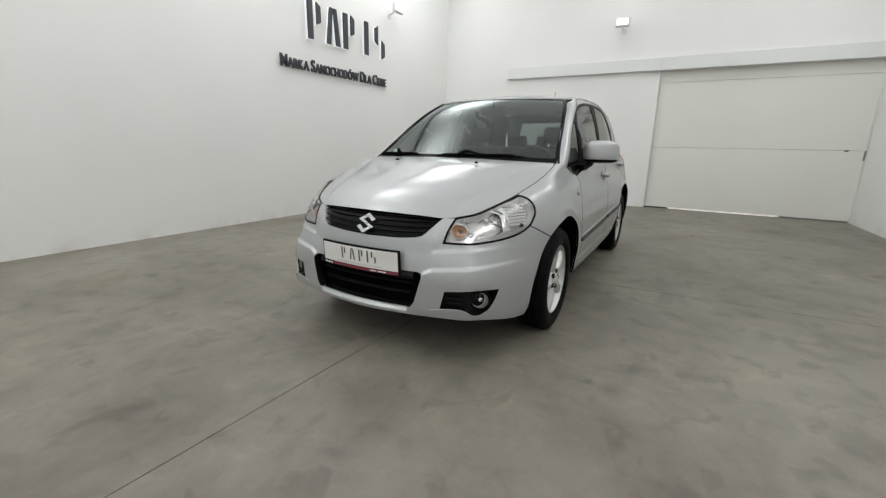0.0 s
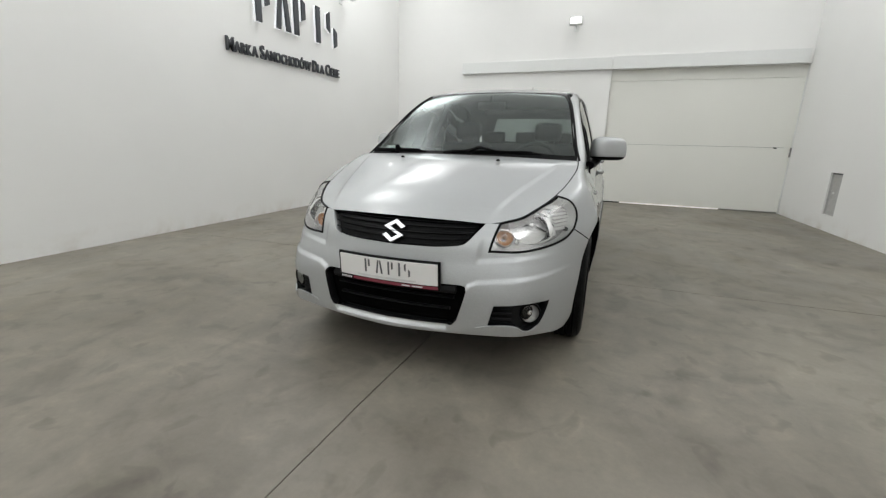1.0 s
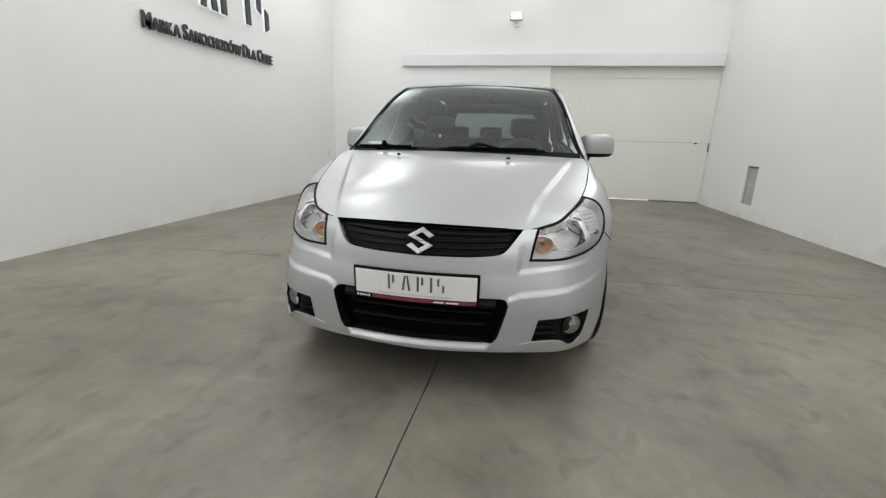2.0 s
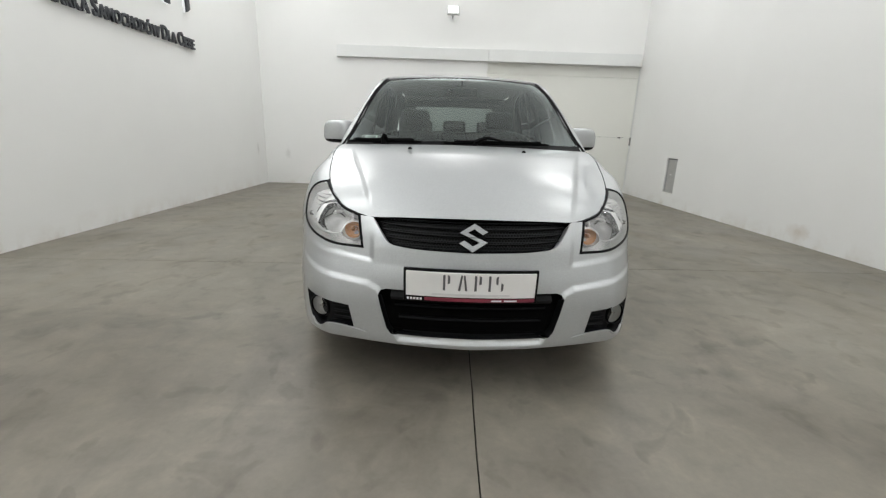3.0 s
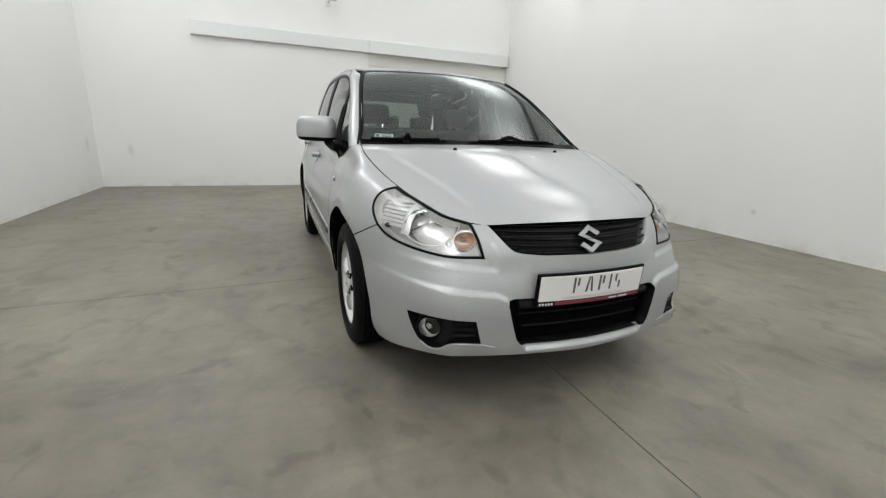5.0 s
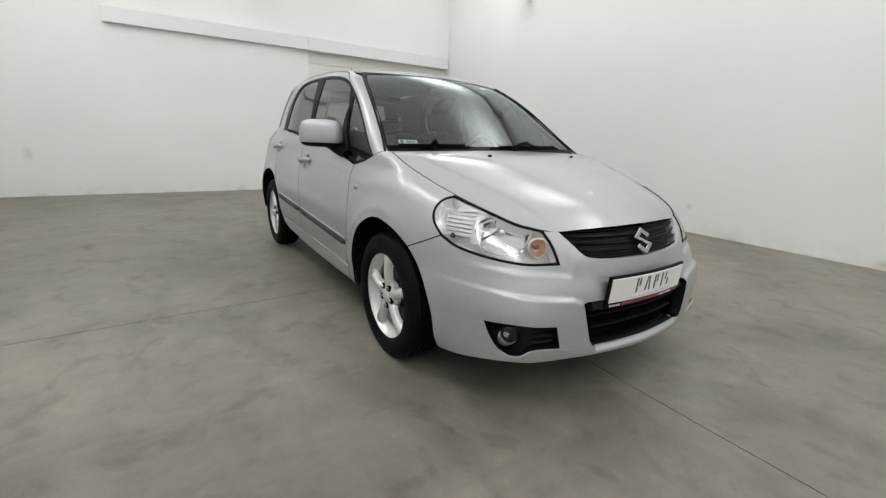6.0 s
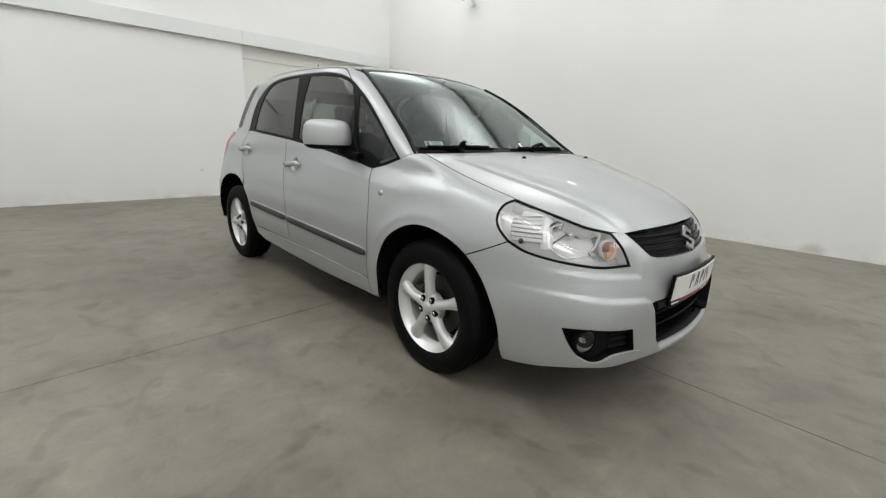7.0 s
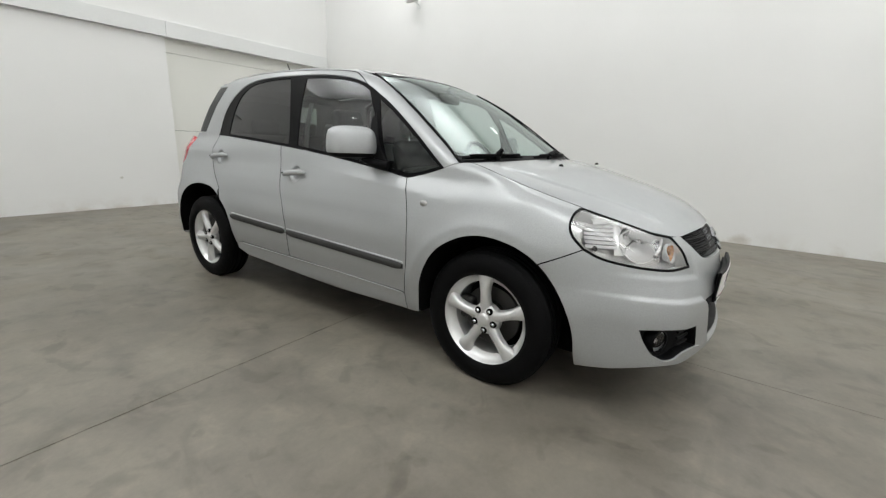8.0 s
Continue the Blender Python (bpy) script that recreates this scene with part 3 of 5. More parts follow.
Z0, Z1 = 2.60, 3.13
for y0 in (2.38, 3.13):
    logo_shape([(y0, Z0), (y0 + 0.095, Z0), (y0 + 0.095, Z1), (y0, Z1)])
    logo_shape([(y0 + 0.175, Z0 + 0.22), (y0 + 0.255, Z0 + 0.26), (y0 + 0.255, Z1 - 0.05), (y0 + 0.175, Z1)])
logo_shape([(2.755, Z0), (2.835, Z0), (2.895, Z1), (2.83, Z1)])
logo_shape([(2.955, Z0), (3.045, Z0), (2.975, Z1), (2.91, Z1)])
logo_shape([(3.65, Z0), (3.745, Z0), (3.745, Z1), (3.65, Z1)])
logo_shape([(3.93, Z0 + 0.27), (4.01, Z0 + 0.22), (4.01, Z1), (3.93, Z1 - 0.05)])
logo_shape([(4.12, Z0), (4.20, Z0 + 0.05), (4.20, Z0 + 0.25), (4.12, Z0 + 0.31)])

slogan = empty("wall_slogan", "slogan in raised dark capital letters on the white wall", "sign", (LEFT, 0, 0))


def glyph(ch, height):
    cu = bpy.data.curves.new("glyph", "FONT")
    cu.body, cu.size, cu.extrude, cu.offset = ch, height / 0.70, 0.014, 0.004
    tmp = new("glyph_source", cu)
    me = bpy.data.meshes.new_from_object(tmp.evaluated_get(bpy.context.evaluated_depsgraph_get()))
    bpy.data.objects.remove(tmp)
    bpy.data.curves.remove(cu)
    xs = [v.co.x for v in me.vertices]
    return me, min(xs), max(xs)


def slogan_line(text, y_from, y_to, z):
    made, pen = [], 0.0
    for word in text.split():
        for i, ch in enumerate(word):
            me, a, b = glyph(ch, 0.165 if i == 0 else 0.128)
            made.append((me, pen - a))
            pen += (b - a) + 0.012
        pen += 0.055
    squeeze = (y_to - y_from) / (pen - 0.067)
    for me, off in made:
        for v in me.vertices:
            v.co.x = (v.co.x + off) * squeeze
        place("letter", me, LETTER, slogan, m=Matrix(((0, 0, 1, 0.030), (1, 0, 0, y_from), (0, 1, 0, z), (0, 0, 0, 1))))


slogan_line("MARKA SAMOCHODÓW DLA CIEBIE", 1.86, 4.26, 2.145)


# ---- the car ----
from mathutils.geometry import delaunay_2d_cdt

NOSE_AXIS, TAIL_AXIS, TURN_R = -0.05, 2.55, 0.75


def rays(kind, q):
    """Rays from inside the car for points of a panel's own plane."""
    a, b = q[:, 0], q[:, 1]
    o = np.zeros_like(a)
    if kind == "side":
        return np.stack([o + 0.25, a, b], 1), np.stack([o + 1, o, o], 1), 0.0, 0.85
    if kind == "roll":
        return np.stack([o + 0.30, a, o + 0.55], 1), np.stack([np.cos(b / 0.45), o, np.sin(b / 0.45)], 1), 0.05, 0.95
    if kind == "top":
        return np.stack([a, b, o + 0.60], 1), np.stack([o, o, o + 1], 1), 0.0, 0.60
    if kind == "roof":
        return np.stack([a, b, o + 1.15], 1), np.stack([o, o, o + 1], 1), 0.0, 0.60
    if kind == "screen":
        return np.stack([a, o + 1.4, b], 1), np.stack([o, o - 1, o], 1), 0.0, 1.7
    if kind == "back":
        return np.stack([a, o + 2.2, b], 1), np.stack([o, o + 1, o], 1), 0.0, 1.3
    if kind == "nose":
        return np.stack([o, o + NOSE_AXIS, b], 1), np.stack([np.sin(a / TURN_R), -np.cos(a / TURN_R), o], 1), 0.18, 1.1
    return np.stack([o, o + TAIL_AXIS, b], 1), np.stack([np.sin(a / TURN_R), np.cos(a / TURN_R), o], 1), 0.12, 1.1


def around(points):
    """(x, y, z) points on the skin as (arc, z) of the nose's own plane."""
    return [(TURN_R * math.atan2(x, NOSE_AXIS - y), z) for x, y, z in points]


def rolled(points):
    """(x, y, z) points as (y, arc) about a line along the wing."""
    return [(y, 0.45 * math.atan2(z - 0.55, x - 0.30)) for x, y, z in points]


def dense(points, step, closed=True):
    out = []
    pts = list(points)
    for p, q in zip(pts, pts[1:] + pts[:1] if closed else pts[1:]):
        n = max(1, int(math.dist(p, q) / step + 0.5))
        out += [(p[0] + (q[0] - p[0]) * i / n, p[1] + (q[1] - p[1]) * i / n) for i in range(n)]
    return out if closed else out + [pts[-1]]


def curved(points, n=5):
    """A Catmull-Rom line through the points, both ends kept."""
    P = [np.array(p, float) for p in points]
    P = [2 * P[0] - P[1]] + P + [2 * P[-1] - P[-2]]
    out = []
    for i in range(1, len(P) - 2):
        for k in range(n):
            t = k / n
            out.append(0.5 * (2 * P[i] + (P[i + 1] - P[i - 1]) * t + (2 * P[i - 1] - 5 * P[i] + 4 * P[i + 1] - P[i + 2]) * t * t + (3 * P[i] - P[i - 1] - 3 * P[i + 1] + P[i + 2]) * t ** 3))
    return [tuple(p) for p in out] + [tuple(P[-2])]


def inset_by(points, d):
    P = np.array(points)
    area = 0.5 * np.sum(P[:, 0] * np.roll(P[:, 1], -1) - np.roll(P[:, 0], -1) * P[:, 1])
    e = np.roll(P, -1, 0) - P
    e /= np.linalg.norm(e, axis=1, keepdims=True) + 1e-12
    n = np.stack([-e[:, 1], e[:, 0]], 1) * np.sign(area)
    m = n + np.roll(n, 1, 0)
    m /= np.maximum(np.sum(m * np.roll(n, 1, 0), 1, keepdims=True), 0.5)
    return [tuple(p) for p in P + m * d]


def mirrored_half(points):
    """A half outline from the middle line out and back, made whole."""
    return list(points) + [(-a, b) for a, b in reversed(points) if abs(a) > 1e-6]


def sheet(kind, outline, form=skin, holes=(), res=0.014, inset=0.0026, sink=0.0, flange=0.012):
    """A pressed panel: the skin inside an outline, with turned-in edges. Returns vertices, faces, normals."""
    rim = dense(inset_by(dense(outline, res), inset) if inset else outline, res)
    rings = [rim] + [dense(inset_by(dense(h, res), -inset) if inset else h, res) for h in holes]
    pts, edges = [], []
    for ring in rings:
        k = len(pts)
        pts += ring
        edges += [(k + i, k + (i + 1) % len(ring)) for i in range(len(ring))]
    A = np.array(rim)
    gx, gy = np.meshgrid(np.arange(A[:, 0].min(), A[:, 0].max(), res), np.arange(A[:, 1].min(), A[:, 1].max(), res))
    gx = gx + (np.arange(gx.shape[0]) % 2)[:, None] * res * 0.5
    gx, gy = gx.ravel(), gy.ravel()
    keep = poly_sdf(gx, gy, rim) < -0.45 * res
    for ring in rings[1:]:
        keep &= poly_sdf(gx, gy, ring) > 0.45 * res
    pts += list(zip(gx[keep], gy[keep]))
    co, _, tris, *_ = delaunay_2d_cdt([Vector(p) for p in pts], edges, [], 0, 1e-6)
    q = np.array([tuple(c) for c in co])
    tris = np.array([t for t in tris if len(t) == 3])
    mid = q[tris].mean(1)
    ok = poly_sdf(mid[:, 0], mid[:, 1], rim) < 0
    for ring in rings[1:]:
        ok &= poly_sdf(mid[:, 0], mid[:, 1], ring) > 0
    tris = tris[ok]
    o, w, near, far = rays(kind, q)
    p = cast(form, o, w, near, far)
    n = slope(form, p)
    p = p - n * sink
    face = np.cross(p[tris[:, 1]] - p[tris[:, 0]], p[tris[:, 2]] - p[tris[:, 0]])
    flip = np.sum(face * n[tris].mean(1), 1) < 0
    tris[flip] = tris[flip][:, ::-1]
    if flange:
        count = {}
        for t in tris.tolist():
            for a, b in zip(t, t[1:] + t[:1]):
                count[(a, b)] = count.get((a, b), 0) + 1
        V, F, M = [p], tris.tolist(), [n]
        k = len(p)
        for a, b in count:
            if (b, a) in count:
                continue
            quad = np.stack([p[b], p[a], p[a] - n[a] * flange, p[b] - n[b] * flange])
            fn = np.cross(quad[1] - quad[0], quad[2] - quad[0])
            fn /= np.linalg.norm(fn) + 1e-12
            V.append(quad)
            M.append(np.stack([0.6 * fn + 0.4 * n[b], 0.6 * fn + 0.4 * n[a], fn, fn]))
            F.append((k, k + 1, k + 2, k + 3))
            k += 4
        return np.concatenate(V), F, np.concatenate(M)
    return p, tris.tolist(), n


def panel(name, data, material, parent, label="", s=1, edge=None):
    """Makes a sheet an object; its turned-in edges may be of another material."""
    v, f, n = data
    if s < 0:
        v, n, f = v * [-1, 1, 1], n * [-1, 1, 1], [tuple(t)[::-1] for t in f]
    me = mesh_of(name, v, f, n)
    if edge:
        me.materials.append(material)
        me.materials.append(edge)
        me.polygons.foreach_set("material_index", [1 if len(t) == 4 else 0 for t in f])
    return place(name, me, material, parent, label)


def ribbon(kind, line, width, form=skin, lift=0.0006):
    """A hairline seam lying along a line on the skin."""
    L2 = np.array(dense(line, 0.012, False))
    d = np.gradient(L2, axis=0)
    d /= np.linalg.norm(d, axis=1, keepdims=True)
    m = np.stack([-d[:, 1], d[:, 0]], 1) * width / 2
    q = np.concatenate([L2 + m, L2 - m])
    o, w, near, far = rays(kind, q)
    p = cast(form, o, w, near, far)
    n = slope(form, p)
    k = len(L2)
    f = [(i, i + 1, k + i + 1, k + i) for i in range(k - 1)]
    c = np.cross(p[1] - p[0], p[k] - p[0])
    if c @ n[0] < 0:
        f = [t[::-1] for t in f]
    return p + n * lift, f, n


car = empty("car", "silver metallic five-door hatchback parked on the concrete floor", "car", (0, 0, 0))
SIDES = (1, -1)

# -- outlines on the skin; right half, mirrored for the other --
HEAD_TOP = [(0.464, -0.650, 0.739), (0.545, -0.585, 0.761), (0.600, -0.495, 0.794), (0.640, -0.410, 0.825), (0.664, -0.338, 0.848)]
HEAD_OUT = [(0.664, -0.338, 0.848), (0.715, -0.330, 0.833), (0.751, -0.325, 0.804), (0.771, -0.330, 0.768), (0.775, -0.350, 0.733), (0.768, -0.392, 0.693)]
HEAD_LOW = [(0.768, -0.392, 0.693), (0.742, -0.459, 0.661), (0.700, -0.545, 0.642), (0.640, -0.625, 0.629), (0.560, -0.690, 0.620), (0.440, -0.737, 0.620)]
HEAD_IN = [(0.440, -0.737, 0.620), (0.450, -0.702, 0.683), (0.464, -0.650, 0.739)]
HOOD_SIDE = [(0.716, 0.175, 0.995), (0.725, 0.030, 0.958), (0.709, -0.120, 0.915), (0.688, -0.240, 0.877), (0.664, -0.338, 0.848)]
SEAM_ARCH = [(0.768, -0.392, 0.693), (0.807, -0.316, 0.654), (0.837, -0.237, 0.617)]
GRILLE_EDGE = [(0.404, -0.678, 0.738), (0.372, -0.722, 0.697), (0.342, -0.755, 0.660), (0.318, -0.768, 0.646), (0.27, -0.779, 0.638), (0.185, -0.795, 0.632), (0.0, -0.809, 0.628)]
ARCH_F = curved([(-0.408, 0.205), (-0.393, 0.353), (-0.336, 0.490), (-0.237, 0.617), (-0.120, 0.683), (0.024, 0.698), (0.150, 0.664), (0.265, 0.580), (0.337, 0.440), (0.357, 0.255)], 6)
ARCH_R = curved([(2.040, 0.340), (2.085, 0.497), (2.150, 0.605), (2.300, 0.708), (2.500, 0.728), (2.690, 0.685), (2.810, 0.590), (2.875, 0.460), (2.895, 0.300)], 6)


def settle(points):
    """Draws points onto the skin."""
    p = np.array(points, float)
    for _ in range(8):
        p = p - slope(lower, p) * lower(*p.T)[:, None] * 0.9
    return [tuple(v) for v in p.tolist()]


HEAD_TOP, HEAD_OUT, HEAD_LOW, HEAD_IN, HOOD_SIDE, SEAM_ARCH, GRILLE_EDGE = (settle(curved(curve3, 4)) for curve3 in (HEAD_TOP, HEAD_OUT, HEAD_LOW, HEAD_IN, HOOD_SIDE, SEAM_ARCH, GRILLE_EDGE))
arch_front_part, arch_rear_part = [p for p in ARCH_F if p[0] <= -0.236], [p for p in ARCH_F if p[0] >= -0.238]
flat = lambda pts: [(y, z) for _, y, z in pts]
plan = lambda pts: [(x, y) for x, y, _ in pts]

# -- bonnet --
hood_half = [(0.0, 0.075)] + curved([(0.30, 0.088), (0.55, 0.125), HOOD_SIDE[0][:2]], 4) + curved(plan(HOOD_SIDE), 4)[1:] + curved(plan(HEAD_TOP[::-1]), 4)[1:] \
    + curved([HEAD_TOP[0][:2], (0.404, -0.680), (0.30, -0.706), (0.20, -0.724), (0.10, -0.735), (0.0, -0.739)], 4)[1:]
hood = panel("bonnet", sheet("top", mirrored_half(hood_half), lower, res=0.010, inset=0.0018), PAINT, car, edge=DARK)
for s in SIDES:
    jet = part("washer_nozzle", lathe([(0.0, 0.012), (0.006, 0.011), (0.010, 0.006), (0.012, 0.0)], 16, "z", m=pose(s * 0.30, -0.097, 0.9885)), SATIN, hood, "small black washer nozzle", True)

# -- front bumper --
to_arc = lambda pts: [(TURN_R * math.atan2(x, NOSE_AXIS - float(nose_y(np.array(x), np.array(z)))), z) for x, z in pts]
half = around([GRILLE_EDGE[-1]]) + curved(around(GRILLE_EDGE[::-1]), 3)[1:] + around([HEAD_TOP[0]]) + around(HEAD_IN[::-1])[1:] \
    + curved(around(HEAD_LOW[::-1]), 4)[1:] + around(SEAM_ARCH)[1:]
arch_pts = cast(lower, *[np.array(v) for v in ([(0.25, y, z) for y, z in arch_front_part[::-1]], [(1.0, 0, 0)] * len(arch_front_part))], 0, 0.85)
half += around(arch_pts.tolist())[1:]
half += curved(to_arc([(0.735, 0.222), (0.66, 0.246), (0.55, 0.252), (0.29, 0.248), (0.0, 0.240)]), 3)
INTAKE = [(0.0, 0.472), (0.338, 0.471), (0.356, 0.465), (0.364, 0.450), (0.350, 0.388), (0.330, 0.318), (0.314, 0.297), (0.292, 0.290), (0.0, 0.286)]
intake = mirrored_half(to_arc(INTAKE))
FOG = [(0.492, 0.393)] + curved([(0.60, 0.402), (0.66, 0.402), (0.703, 0.398)], 3) + curved([(0.703, 0.398), (0.692, 0.350), (0.674, 0.305), (0.650, 0.281), (0.622, 0.280), (0.592, 0.304)], 4)[1:] + [(0.54, 0.310), (0.472, 0.308)]
fog_r = to_arc(FOG)
fog_l = [(-a, b) for a, b in fog_r]
bumper = panel("front_bumper", sheet("nose", mirrored_half(half), lower, [intake, fog_r, fog_l], res=0.0062, flange=0.047), PAINT, car, edge=SATIN)
for poly in bumper.data.polygons:
    if abs(poly.center.x) < 0.40 and not 0.275 < poly.center.z < 0.49:
        poly.material_index = 0
part("lower_grille", box((-0.46, -0.765, 0.262), (0.46, -0.735, 0.50), 0.01), DARK, bumper, "deep black lower air intake")
mouth_ring = np.array(dense(intake, 0.02))
mouth_pts = cast(lower, *rays("nose", mouth_ring)) + [0, 0.027, 0]
mouth_pts = (mouth_pts - [0, 0, 0.38]) * [1.004, 1, 1.02] + [0, 0, 0.38]
count = len(mouth_pts)
place("intake_wall", mesh_of("intake_wall", np.concatenate([mouth_pts, mouth_pts * [1, 0, 1] + [0, -0.745, 0]]), [(i, (i + 1) % count, count + (i + 1) % count, count + i) for i in range(count)], None), DARK, bumper)


def skin_line(points, form=lower):
    """Points (x, z) of the front put on the skin."""
    q = np.array(to_arc(points))
    o, w, near, far = rays("nose", q)
    p = cast(form, o, w, near, far)
    return p, slope(form, p)


def bar_on_front(name, x_half, z_at, radius, sink, material, parent, flat_by=1.0):
    xs = np.linspace(-x_half, x_half, 25)
    p, n = skin_line([(abs(x), z_at(abs(x))) for x in xs])
    p = p - n * sink
    p[:, 0] *= np.sign(xs + 1e-9)
    return part(name, tube(p.tolist(), radius, 8, flat=flat_by), material, parent, smooth=True)


for z, xh in ((0.352, 0.292), (0.405, 0.308)):
    bar_on_front("slat", xh, lambda x, z=z: z, 0.011, 0.035, SATIN, bumper, 0.6)
bar_on_front("slat", 0.318, lambda x: 0.45, 0.024, 0.020, BLACK, bumper, 0.9)

# -- fog lamps in their black pockets --
for s in SIDES:
    pocket = panel("fog_pocket", sheet("nose", fog_r, lower, res=0.02, inset=-0.004, sink=0.045, flange=0), BLACK, bumper, "black ribbed fog lamp pocket", s)
    for k in range(3):
        pts, nn = skin_line([(x, 0.325 + 0.026 * k) for x in np.linspace(0.485, 0.575, 6)])
        pts = (pts - nn * 0.032) * [s, 1, 1]
        part("rib", tube(pts.tolist(), 0.006, 6), BLACK, bumper)
    c, nn = skin_line([(0.640, 0.345)])
    base = Matrix.Translation(Vector((s * c[0][0] * 0.985, c[0][1] + 0.038, c[0][2]))) @ pose(0, 0, 0, 0, 0, s * 24)
    fogl = part("fog_lamp", lathe([(0.050, 0.03), (0.052, 0.0), (0.049, -0.012), (0.044, -0.014), (0.042, -0.006)], 32, "y", m=base), SATIN, car, "round fog lamp", True)
    part("reflector", lathe([(0.042, -0.004), (0.036, 0.012), (0.024, 0.026), (0.010, 0.032), (0.0, 0.032)], 32, "y", m=base), LAMP_CHROME, fogl, smooth=True)
    part("bulb_cap", lathe([(0.0, -0.002), (0.010, 0.0), (0.013, 0.008), (0.011, 0.03)], 16, "y", m=base), CHROME, fogl, smooth=True)
    part("lens", lathe([(0.0, -0.014), (0.025, -0.013), (0.040, -0.009), (0.043, -0.005)], 32, "y", m=base), FOGLENS, fogl, "clear glass lens", True)
    # the bright sill under the pocket
    pts, nn = skin_line([(0.415, 0.288), (0.47, 0.300), (0.54, 0.306), (0.585, 0.301), (0.615, 0.279), (0.645, 0.275), (0.672, 0.295)])
    pts = (pts + nn * 0.0005) * [s, 1, 1]
    part("pocket_sill", tube(curved(pts.tolist(), 4), [0.002] + [0.0048] * 23 + [0.002], 8, flat=0.8), PAINT, bumper, smooth=True)

# -- upper grille: mesh, bars, badge --
grille = panel("grille", sheet("nose", mirrored_half(around([(0.0, -0.735, 0.750)] + [(0.404, -0.674, 0.742)] + GRILLE_EDGE)), lower, res=0.025, inset=0, sink=0.045, flange=0), DARK, car, "black grille with fine honeycomb mesh and crossbars")


def grille_z(x, t):
    """Height on the grille at x: t = 0 at its foot, 1 at its top edge."""
    foot = np.interp(abs(x), [0, 0.185, 0.27, 0.318, 0.342, 0.372, 0.404], [0.628, 0.632, 0.638, 0.646, 0.660, 0.697, 0.738])
    return foot + (0.742 - foot) * t


def honeycomb():
    V, F = [], []
    edge = mirrored_half([(0.0, 0.740), (0.398, 0.734)] + [(x * 0.99, z + 0.004) for x, _, z in GRILLE_EDGE])
    pitch = 0.0125
    cells = []
    for j in range(-1, 12):
        for i in range(-36, 37):
            cells.append((pitch * (i + 0.5 * (j % 2)), 0.630 + j * pitch * 0.80))
    C = np.array(cells)
    C = C[poly_sdf(C[:, 0], C[:, 1], edge) < -0.003]
    ang = np.radians(np.arange(6) * 60 + 30)
    out = C[:, None] + np.stack([np.cos(ang) * 0.577, np.sin(ang) * 0.53], 1) * pitch
    inn = C[:, None] + np.stack([np.cos(ang) * 0.577, np.sin(ang) * 0.53], 1) * pitch * 0.66
    q = np.concatenate([out, inn], 1).reshape(-1, 2)
    arc = np.stack([TURN_R * np.arctan2(q[:, 0], NOSE_AXIS - nose_y(np.abs(q[:, 0]), q[:, 1])), q[:, 1]], 1)
    o, w, near, far = rays("nose", arc)
    p = cast(lower, o, w, near, far)
    n = slope(lower, p)
    p = p - n * 0.020
    for c in range(len(C)):
        k = 12 * c
        F += [(k + i, k + (i + 1) % 6, k + 6 + (i + 1) % 6, k + 6 + i) for i in range(6)]
    return mesh_of("honeycomb", p, F, n, False)


tagged(place("honeycomb", honeycomb(), MESHGREY, grille, "fine black honeycomb mesh"), kind="stuff")
for t in (0.07, 0.30, 0.53, 0.77, 0.97):
    xh = float(np.interp(t, [0, 0.2, 1], [0.30, 0.345, 0.398]))
    bar_on_front("crossbar", xh, lambda x, t=t: float(grille_z(x * 0.9, t)), 0.0042, 0.013, SATIN, grille, 0.8)
BADGE = plain("brushed_chrome_badge", (0.35, 0.36, 0.37), 0.25, 1.0)
tilt = Matrix.Translation((0, -0.788, 0.682)) @ pose(0, 0, 0, -29) @ Matrix.Translation((0, 0, -0.682))
for turn_by in (1, -1):
    # each fold runs from an outer tip over the crown and back to the middle
    fold = [(turn_by * x * 0.94, 0.683 + turn_by * (z - 0.683)) for x, z in ((0.060, 0.707), (0.004, 0.741), (-0.060, 0.701), (-0.019, 0.6835), (0.019, 0.6835), (-0.022, 0.702), (0.003, 0.717), (0.038, 0.694))]
    part("badge_half", prism(fold, 0.012, "y", -0.006, 0.002), BADGE, grille, "half of a folded chrome badge", m=tilt)

# -- number plate: holder, face, marks --
PLATE = Matrix.Translation((-0.006, -0.856, 0.507)) @ pose(0, 0, 0, 4, 0, 0)
plate = part("number_plate", box((-0.260, -0.004, -0.068), (0.260, 0.009, 0.068), 0.004), SATIN, car, "white dealer plate in a black holder", m=PLATE)
part("holder_back", box((-0.20, 0.008, -0.050), (0.20, 0.024, 0.050), 0.004), SATIN, plate)
part("plate_face", box((-0.250, -0.0075, -0.044), (0.250, -0.002, 0.058), 0.0022), WHITE, plate)
part("strip", box((-0.245, -0.0062, -0.062), (0.250, -0.003, -0.048), 0.001, 1), MAROON, plate, "maroon strip along the foot")
part("strip_end", box((-0.252, -0.0068, -0.064), (-0.178, -0.0035, -0.047), 0.001, 1), SATIN, plate)


def flat_mark(pts, y, material, parent, name="mark"):
    part(name, prism(pts, -0.0012, "y", y), material, parent)


